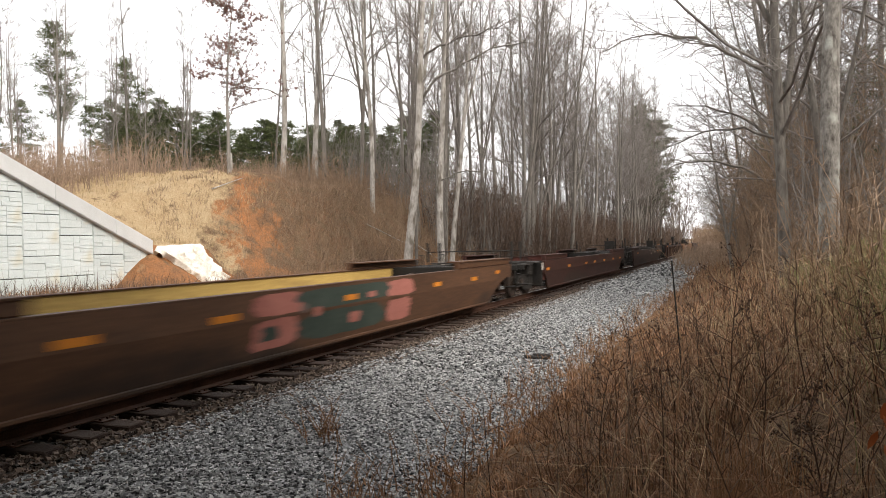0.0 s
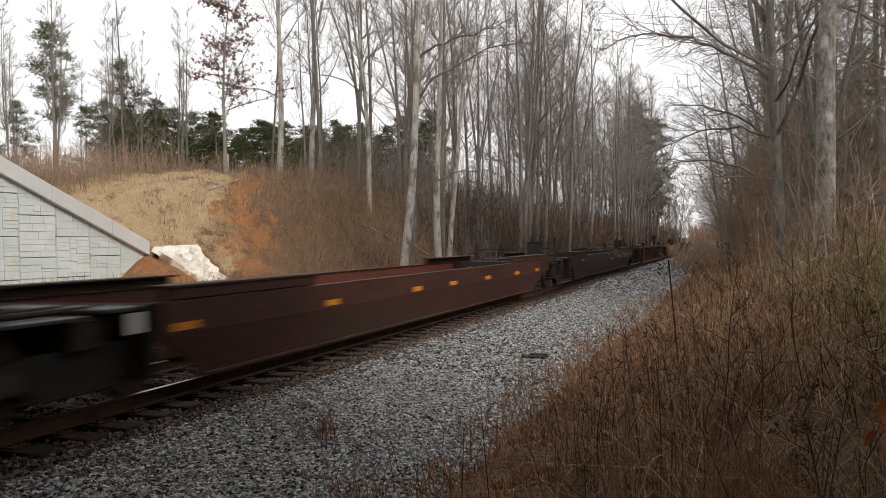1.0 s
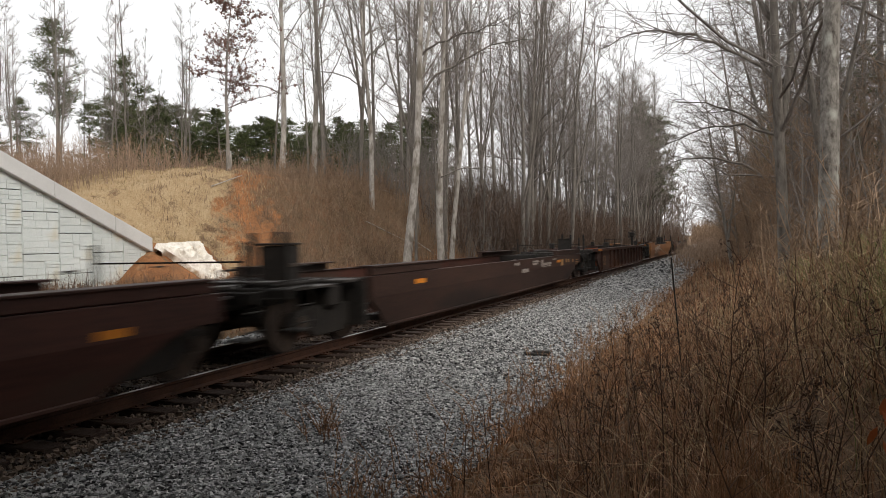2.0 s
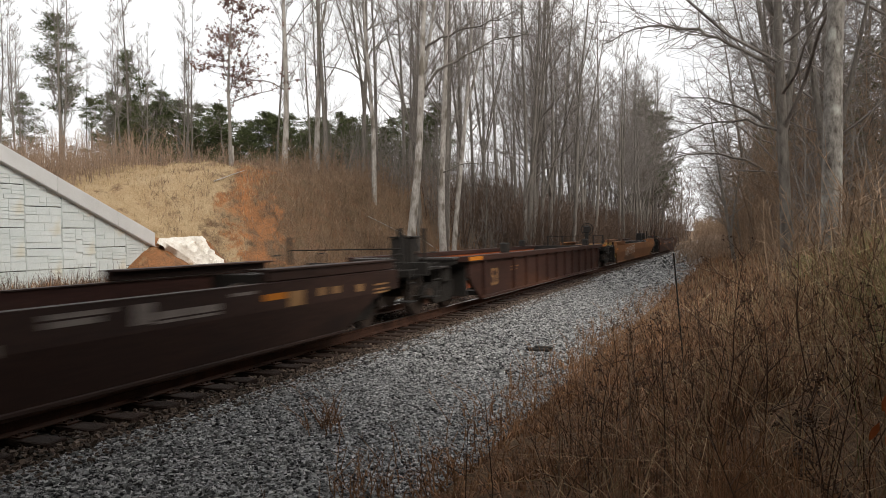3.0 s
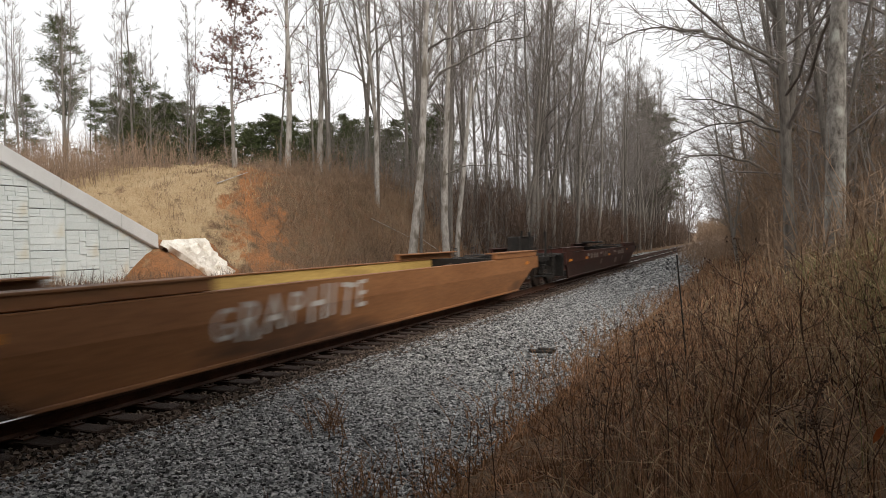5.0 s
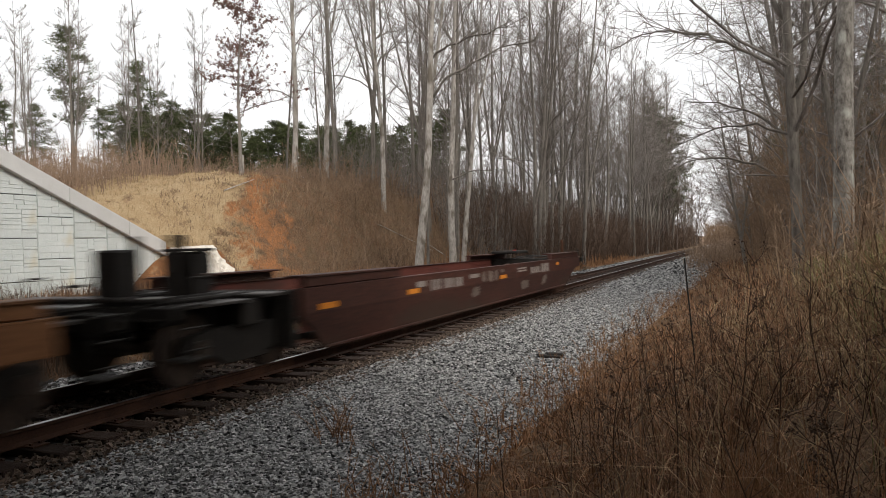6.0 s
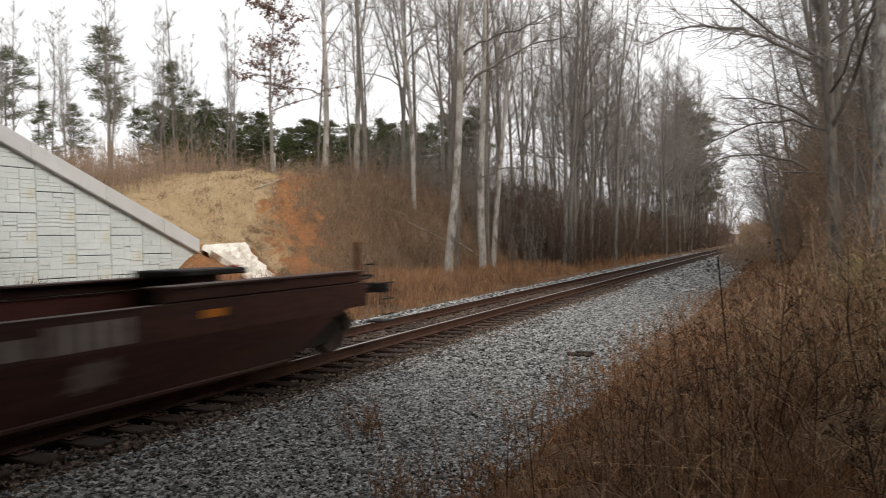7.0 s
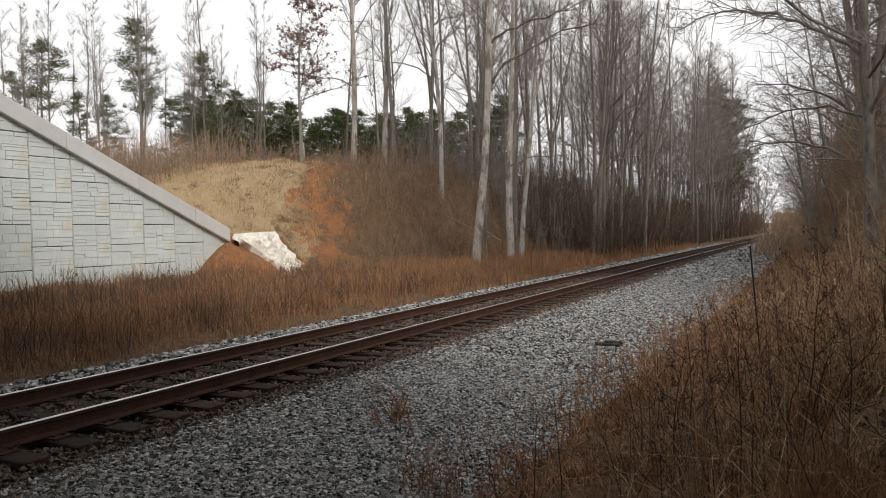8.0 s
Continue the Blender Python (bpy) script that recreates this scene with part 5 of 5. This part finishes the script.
def scatter(n, x0, x1, y0, y1, seed, power=1.0):
    rng = np.random.default_rng(seed)
    return np.column_stack([rng.uniform(x0, x1, n), y0 + (y1 - y0) * rng.random(n) ** power])


def build_thickets():
    p = scatter(6000, -36, -14.2, 31, 130, 21, 1.5)
    keep = (p[:, 0] < -15 - np.clip((45 - p[:, 1]) * 0.33, 0, 5)) & (p[:, 0] + 22.5 + 0.8 * (p[:, 1] - 28.5) > 3.2 + 4 * np.random.default_rng(9).random(len(p)) ** 2)
    thicket("slope_brush", "bare brown brush covering the wooded slope", BRUSH, p[keep], 0.6, 2.4, 22, 12, 0.010)
    thicket("rise_brush", "grey-tan scrub on the rise behind the mound", SCRUB, scatter(5600, -62, -31.5, 20, 58, 23), 0.9, 2.7, 24, 9, 0.011, 0.14)
    p = scatter(3000, 0.6, 15, 13, 130, 25, 1.6)
    thicket("bank_brush", "bare brown brush under the trees on the bank", BRUSH, p, 0.8, 2.3, 26, 9, 0.009)
    p = scatter(1900, -29.5, -18, 32.5, 47, 66)
    p = p[(p[:, 0] < -15.5 - np.clip((45 - p[:, 1]) * 0.33, 0, 5)) & (p[:, 0] + 22.5 + 0.8 * (p[:, 1] - 28.5) > 2.0)]
    thicket("cutting_brush", "low bare brush and bramble on the cut slope", BRUSH, p, 0.3, 1.1, 67, 12, 0.008, 0.4)
    p = scatter(1700, -5.6, 1.0, 50, 210, 71)
    p = p[p[:, 0] > -2.6 - np.clip((p[:, 1] - 24) * 0.055, 0, 2.9)]
    thicket("line_edge_brush", "dry brush closing in on the line in the distance", SCRUB, p, 0.6, 1.9, 72, 10, 0.014, 0.3)
    p = scatter(110, -1.7, 1.6, 4.6, 10.5, 68)
    thicket("tangled_weeds", "tangled dead weeds on the bank", BANK, p, 0.6, 1.25, 69, 12, 0.004, 0.25)
    p = scatter(1500, 1.6, 16, 22, 120, 52, 1.4)
    thicket("bank_saplings", "tall tangled bare saplings on the bank", TWIG, p, 2.0, 6.0, 53, 14, 0.012, 0.2)
    p = scatter(800, -0.8, 4.5, 40, 120, 76, 1.3)
    thicket("edge_saplings", "dense twiggy brown saplings at the edge of the bank wood", BRUSH, p[p[:, 0] > -0.8 + np.clip((60 - p[:, 1]) * 0.1, 0, 3)], 2.5, 8.0, 77, 24, 0.013, 0.24)
    p = scatter(420, 1.6, 9, 24, 60, 78)
    thicket("understory", "dense brown understory between the trees on the bank", BRUSH, p, 2.5, 7.5, 79, 26, 0.010, 0.22)
    p = scatter(2000, -30, -14.5, 45, 150, 54, 1.3)
    thicket("slope_saplings", "tall bare saplings under the woods", TWIG, p, 2.0, 6.0, 55, 12, 0.013, 0.15)
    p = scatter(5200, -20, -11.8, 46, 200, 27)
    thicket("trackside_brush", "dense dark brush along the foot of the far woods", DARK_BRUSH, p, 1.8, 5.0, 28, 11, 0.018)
    p = scatter(1500, -12, 14, 215, 262, 29)
    thicket("far_brush", "pale brush where the line bends out of sight", BRUSH, p, 3.6, 7.0, 30, 9, 0.04)


build_thickets()


# ---- grasses ----
def grass(name, label, mat, pts, h0, h1, w0, w1, seed, lean=0.35, lift=0.0, hscale=None):
    rng = np.random.default_rng(seed)
    n = len(pts)
    low = np.where((pts[:, 0] > -11.25) & (pts[:, 0] < -2.3), bed_z(pts[:, 0]), -9.0)
    base = np.column_stack([pts, np.maximum(ground_z(pts[:, 0], pts[:, 1]), low) - 0.03 + lift])
    h = rng.uniform(h0, h1, n)
    if hscale is not None:
        h = h * hscale
    v, f = blades(base, h, np.abs(rng.normal(0, lean, n)), rng.uniform(w0, w1, n), rng)
    return tagged(new(name, mesh_np(name, v, f, mat)), label, "grass", kind="stuff")


def clumped(n, x0, x1, y0, y1, seed, per, size, power=1.0):
    rng = np.random.default_rng(seed)
    c = scatter(n // per, x0, x1, y0, y1, seed + 1, power)
    p = np.repeat(c, per, 0)
    return p + rng.normal(0, size, p.shape)


def lying_stems(name, label, mat, n, seed):
    """Long thin stems fallen at low angles among the grass."""
    rng = np.random.default_rng(seed)
    p = scatter(n, -1.2, 6.5, 3.0, 13, seed + 1, 1.3)
    a, length = rng.uniform(0, 2 * np.pi, n), rng.uniform(0.35, 1.1, n)
    base = np.column_stack([p, ground_z(p[:, 0], p[:, 1]) + rng.uniform(0.05, 0.4, n)])
    step = np.column_stack([np.cos(a), np.sin(a), rng.uniform(-0.15, 0.45, n)]) * (length / 2)[:, None]
    mid = base + step
    tip = mid + step + np.column_stack([rng.normal(0, 0.06, (n, 2)), rng.uniform(-0.2, 0.0, n)])
    r = rng.uniform(0.002, 0.0045, n)
    v, f = rods(np.concatenate([base, mid]), np.concatenate([mid, tip]), np.concatenate([r, r * 0.8]), np.concatenate([r * 0.8, r * 0.4]), 4)
    return tagged(new(name, mesh_np(name, v, f, mat)), label, "grass", kind="stuff")


def build_grasses():
    p = clumped(56000, -22.8, -10.7, 4, 34, 31, 7, 0.18)
    p = p[(p[:, 0] < -10.55) & (p[:, 0] > -23.2) & ~((p[:, 1] > 22.5) & (p[:, 0] < -19.8))]
    hs = np.clip(0.2 + (-10.5 - p[:, 0]) * 0.35, 0.15, 0.9) * np.clip(0.8 + 0.3 * np.sin(p[:, 1] * 1.3 + p[:, 0]) * np.sin(p[:, 0] * 1.9) + 0.02 * (p[:, 1] - 14), 0.5, 1.15) * np.where(p[:, 0] < -16, np.clip(0.35 + (p[:, 1] - 12) * 0.04, 0.35, 1.0), 1.0)
    grass("sedge_strip", "tall red-brown broom sedge along the foot of the bank", SEDGE, p, 0.5, 1.25, 0.008, 0.018, 32, 0.7, hscale=hs)
    p = clumped(14000, -17.5, -11.0, 34, 80, 33, 7, 0.2, 1.2)
    p = p[p[:, 0] < -10.9]
    hs = np.clip(0.35 + (-10.9 - p[:, 0]) * 0.3, 0.25, 1.0)
    grass("far_sedge", "red-brown broom sedge beside the line", SEDGE, p, 0.4, 1.0, 0.025, 0.04, 34, 0.25, hscale=hs)
    p = clumped(8000, -28, -18, 28.5, 41, 62, 12, 0.16)
    grass("slope_tufts", "brown tufts and litter on the clay slope", BRUSH, p, 0.08, 0.45, 0.012, 0.03, 63, 0.8)
    p = clumped(11000, -22.8, -11.2, 4, 40, 64, 25, 0.3)
    p = p[(p[:, 0] < -11.1) & (p[:, 0] > -23.2) & ~((p[:, 1] > 22.5) & (p[:, 0] < -19.8))]
    grass("dark_sedge", "darker dead stems among the sedge", DARK_BRUSH, p, 0.3, 1.2, 0.008, 0.02, 65, 0.7)
    p = scatter(16000, -36, -23.8, 8, 35, 35)
    grass("mound_turf", "short dry tan turf on the mound", TURF_BLADE, p, 0.08, 0.34, 0.015, 0.03, 36, 0.5)
    # the bank where the camera stands
    p = np.concatenate([clumped(36000, -2.5, 7.0, 1.6, 14, 37, 9, 0.07), clumped(44000, -2.5, 12, 12, 60, 38, 8, 0.16, 1.5), clumped(12000, -5.5, -2.4, 24, 110, 70, 8, 0.2)])
    patchy = np.sin(p[:, 0] * 2.3 + 1.7 * np.sin(p[:, 1] * 1.1)) * np.sin(p[:, 1] * 1.7 + 0.8) + 0.5 * np.sin(p[:, 0] * 5.1 - p[:, 1] * 3.3)
    rim = -2.55 - np.clip((p[:, 1] - 24) * 0.055, 0, 2.9) + 0.35 * np.sin(p[:, 1] * 1.9) * np.sin(p[:, 1] * 0.73 + 2) + 0.25 * np.sin(p[:, 1] * 5.3)
    keep = (p[:, 0] > rim) & (np.hypot(p[:, 0], p[:, 1]) > 1.9) & (patchy > -0.45)
    p, patchy = p[keep], patchy[keep]
    hs = np.clip(0.22 + (p[:, 0] - rim[keep]) * 0.30, 0.15, 1.0) * np.clip(0.85 + 0.4 * patchy, 0.4, 1.3)
    mask = np.random.default_rng(40).random(len(p))
    for sel, name, label, mat, h in ((mask < 0.62, "brown_grass", "matted dead brown grass and stems on the bank", BANK, 0.75), ((mask >= np.where(p[:, 0] > 0.7, 0.80, 0.92)) & (p[:, 0] > -1.6), "straw_grass", "dry straw-coloured grass on the bank", STRAW, 0.9), ((mask >= 0.62) & (mask < 0.80 - 0.13 * (p[:, 0] > -0.8)), "red_grass", "rust-red dead grass on the bank", SEDGE, 0.8)):
        q = p[sel]
        near = np.hypot(q[:, 0], q[:, 1]) < 14
        for k, (s2, tag) in enumerate(((near, name), (~near, "far_" + name))):
            grass(tag, label, mat, q[s2], 0.25, h * 1.15, 0.004 if k == 0 else 0.012, 0.012 if k == 0 else 0.024, 41 + k, 1.0, hscale=hs[sel][s2])
    p = clumped(3800, -0.4, 8, 2.6, 14, 56, 5, 0.1)
    grass("arching_grass", "long pale arching grass stems on the bank", STRAW, p, 0.45, 1.25, 0.003, 0.009, 57, 1.6)
    lying_stems("fallen_straw", "bleached straw stems lying across the bank", STRAW, 380, 81)
    p = clumped(900, -0.35, 0.35, 3.0, 4.6, 82, 45, 0.05)
    grass("rust_tufts", "tufts of long rust-orange grass on the bank", SEDGE, p, 0.5, 1.05, 0.004, 0.008, 83, 0.6)
    p = clumped(24000, 1.3, 8, 4.5, 22, 58, 14, 0.2)
    grass("green_grass", "patches of green winter grass on the bank", GREEN_BLADE, p, 0.25, 0.85, 0.004, 0.011, 59, 0.8)
    p = clumped(12000, -3.0, -0.3, 2.4, 18, 60, 12, 0.14)
    p = p[p[:, 0] > -3.2]
    grass("red_leaves", "low rust-red dead leaves at the ballast edge", SEDGE, p, 0.04, 0.22, 0.010, 0.026, 61, 1.2)
    p = scatter(520, -1.6, 8, 3.2, 16, 45, 1.2)
    thicket("bank_weeds", "thin dark weed stems among the bank grass", WEED, p, 0.35, 1.15, 46, 11, 0.0034, 0.3)
    p = np.concatenate([scatter(420, -3.2, -2.0, 4, 30, 47, 1.3), clumped(26, -4.5, -4.1, 6.6, 7.1, 73, 13, 0.12), clumped(20, -3.2, -2.9, 5.0, 5.8, 74, 10, 0.15)])
    thicket("edge_weeds", "small rust-red weeds at the edge of the ballast", SEDGE, p, 0.15, 0.55, 48, 10, 0.004, 0.3)


build_grasses()


# ---- single plants and the stake at the edge of the bank ----
def weed(x, y, height, seed, heads=True, mat=WEED, name="weed", label="tall dark dead weed with dry seed heads"):
    """A dead stalk with side stems, and seed heads at their tips."""
    rng = np.random.default_rng(seed)
    P0, P1, R0, R1, tips = [], [], [], [], []
    z0 = float(ground_z(x, y)) - 0.03
    p, d = np.array([x, y, z0]), np.array([rng.normal(0, 0.08), rng.normal(0, 0.08), 1.0])
    n = 9
    for i in range(n):
        d = d + rng.normal(0, 0.05, 3)
        d /= np.linalg.norm(d)
        q = p + d * height / n
        r = 0.0075 * (1 - 0.75 * i / n)
        P0.append(p), P1.append(q), R0.append(r), R1.append(r * 0.9)
        if i > 2:
            for k in range(2):
                e = np.array([rng.normal(0, 1), rng.normal(0, 1), rng.uniform(0.5, 1.3)])
                e /= np.linalg.norm(e)
                length = height * rng.uniform(0.1, 0.26) * (1.2 - 0.06 * i)
                m = q + e * length * 0.6
                t = m + (e + np.array([0, 0, 0.6])) * length * 0.35
                P0.extend((q, m)), P1.extend((m, t)), R0.extend((0.0035, 0.0026)), R1.extend((0.0026, 0.0016))
                tips.append(t)
                for j in range(2):
                    u = m + (e + rng.normal(0, 0.5, 3)) * length * 0.4
                    P0.append(m), P1.append(u), R0.append(0.002), R1.append(0.0012)
                    tips.append(u)
        p = q
    tips.append(p)
    plant_ob = tagged(new(name), label, name)
    v, f = rods(P0, P1, R0, R1, 5)
    piece("stalk", mesh_np("stalk", v, f, mat), plant_ob)
    if heads:
        c = np.repeat(np.array(tips), 7, 0) + rng.normal(0, 0.012, (len(tips) * 7, 3))
        a, b = rng.normal(0, 1, c.shape), rng.normal(0, 1, c.shape)
        a /= np.linalg.norm(a, axis=1, keepdims=True)
        b /= np.linalg.norm(b, axis=1, keepdims=True)
        s = rng.uniform(0.005, 0.011, (len(c), 1))
        q = np.stack([c - a * s, c + b * s, c + a * s, c - b * s], 1).reshape(-1, 3)
        tagged(piece("seed_spray", mesh_np("seed_spray", q, np.arange(len(q)).reshape(-1, 4), WEED), plant_ob), kind="stuff")
    return plant_ob


def seedling(x, y, height):
    """A young oak shoot with a few dead orange leaves at its top."""
    rng = np.random.default_rng(33)
    z = float(ground_z(x, y)) - 0.03
    ob = tagged(new("oak_seedling"), "young oak shoot holding dead orange leaves", "seedling")
    top = np.array([x + 0.03, y, z + height])
    v, f = rods([(x, y, z), (x + 0.02, y, z + height * 0.5)], [(x + 0.02, y, z + height * 0.5), top], [0.006, 0.005], [0.005, 0.003], 6)
    piece("stalk", mesh_np("stalk", v, f, WEED), ob)
    n = 16
    c = top + rng.normal(0, 0.055, (n, 3))
    a = rng.normal(0, 1, (n, 3))
    a[:, 2] = -np.abs(a[:, 2]) - 0.3
    a /= np.linalg.norm(a, axis=1, keepdims=True)
    b = np.cross(a, rng.normal(0, 1, (n, 3)))
    b /= np.linalg.norm(b, axis=1, keepdims=True)
    for k in range(n):
        s = rng.uniform(0.035, 0.06)
        q = [c[k] - a[k] * s, c[k] - a[k] * s * 0.3 + b[k] * s * 0.5, c[k] + a[k] * s * 0.4 + b[k] * s * 0.4, c[k] + a[k] * s, c[k] + a[k] * s * 0.4 - b[k] * s * 0.4, c[k] - a[k] * s * 0.3 - b[k] * s * 0.5]
        piece("leaf", mesh_np("leaf", q, [list(range(6))], ORANGE_LEAF), ob)


def build_plants():
    weed(-0.19, 6.0, 1.72, 3)
    rng = random.Random(12)
    for x, y, h in ((-0.5, 5.2, 1.2), (0.1, 5.0, 1.15), (0.55, 6.5, 1.2), (-0.9, 7.4, 1.25), (0.9, 5.4, 1.0), (1.4, 6.2, 1.15), (-1.0, 5.6, 1.0), (0.3, 8.2, 1.2), (1.5, 8.0, 1.1), (-0.4, 9.0, 1.3), (0.4, 3.9, 0.85), (1.2, 4.3, 0.8), (2.1, 7.0, 1.0)):
        weed(x, y, h, int(x * 100 + y * 7) % 97 + 5, heads=rng.random() < 0.6)
    for x, y, h in ((-1.35, 6.8, 1.15), (-1.6, 8.6, 1.1), (-1.2, 5.0, 0.9), (-1.8, 11.0, 1.1), (-0.85, 6.1, 1.1), (-1.0, 7.6, 1.2), (-1.5, 7.6, 1.0), (-1.7, 9.8, 1.1), (-0.8, 4.4, 0.8), (-1.9, 12.6, 1.1)):
        weed(x, y, h, int(y * 10), heads=False, mat=BRUSH, name="shrub", label="small bare red-brown shrub at the ballast edge")
    seedling(0.50, 3.2, 0.80)
    bm = bmesh.new()
    add_cyl(bm, 0.010, 1.9, pose(0, 0, 0.75, 0, -4, 0), 8)
    add_box(bm, -0.035, 0.035, -0.004, 0.004, -0.1, 0.1)
    tagged(part("stake", bm, GEAR, m=pose(-0.72, 9.9, float(ground_z(-0.72, 9.9)))), "thin dark metal stake leaning in the grass", "stake")
    bm = bmesh.new()
    add_box(bm, -0.22, 0.22, -0.07, 0.07, 0.0, 0.06, bevel=0.02)
    add_box(bm, -0.05, 0.30, -0.02, 0.10, 0.03, 0.09, bevel=0.02)
    tagged(part("debris", bm, GEAR, m=pose(-3.53, 13.4, float(bed_z(-3.53)) + 0.02, 4, 5, 35)), "dark scrap of wood lying on the ballast", "debris")
    # stump of a dead trunk on the crest, and fallen poles on the slope
    bm = bmesh.new()
    add_cyl(bm, 0.17, 1.3, pose(0, 0, 0.5), 12, 0.15)
    tagged(part("tree_stump", bm, PALE_BARK, m=pose(-27.3, 35.1, float(ground_z(-27.3, 35.1)), 3, 2), smooth=True), "short pale dead trunk on the crest", "stump")
    for i, (x, y, turn, length) in enumerate(((-25.9, 31.8, 75, 2.0), (-20.5, 39.0, 50, 3.6), (-19.0, 41.5, 35, 3.0), (-23.5, 44.0, 70, 3.5), (-18.0, 47.0, 60, 4.0), (-21.0, 50.0, 25, 3.5))):
        z = float(ground_z(x, y))
        p = Vector((x, y, z + 0.15))
        q = Vector((x + math.cos(radians(turn)) * length, y + math.sin(radians(turn)) * length, 0))
        q.z = float(ground_z(q.x, q.y)) + 0.2
        v, f = rods([p], [q], [0.035], [0.018], 7)
        tagged(new("fallen_pole", mesh_np("fallen_pole", v, f, PALE_BARK, True)), "weathered fallen pole lying on the slope", "log", "fallen wood")


build_plants()
SPEED, LAST = 17.2, 120.2


def motions():
    """The train runs along the line towards the bridge; its wheels roll."""
    for i, car in enumerate(CARS):
        y = LAST - (5 - i) * 2 * HALF_PITCH
        walk(car, [(k * 0.5, pose(TRACK, y - SPEED * k * 0.5, 0)) for k in range(17)])
    turn = math.degrees(SPEED / FPS / 0.457)
    for axle in WHEELSETS:
        place = axle.matrix_basis.translation.copy()
        walk(axle, [(k / FPS, pose(*place, turn * k)) for k in range(8 * FPS + 1)])


motions()
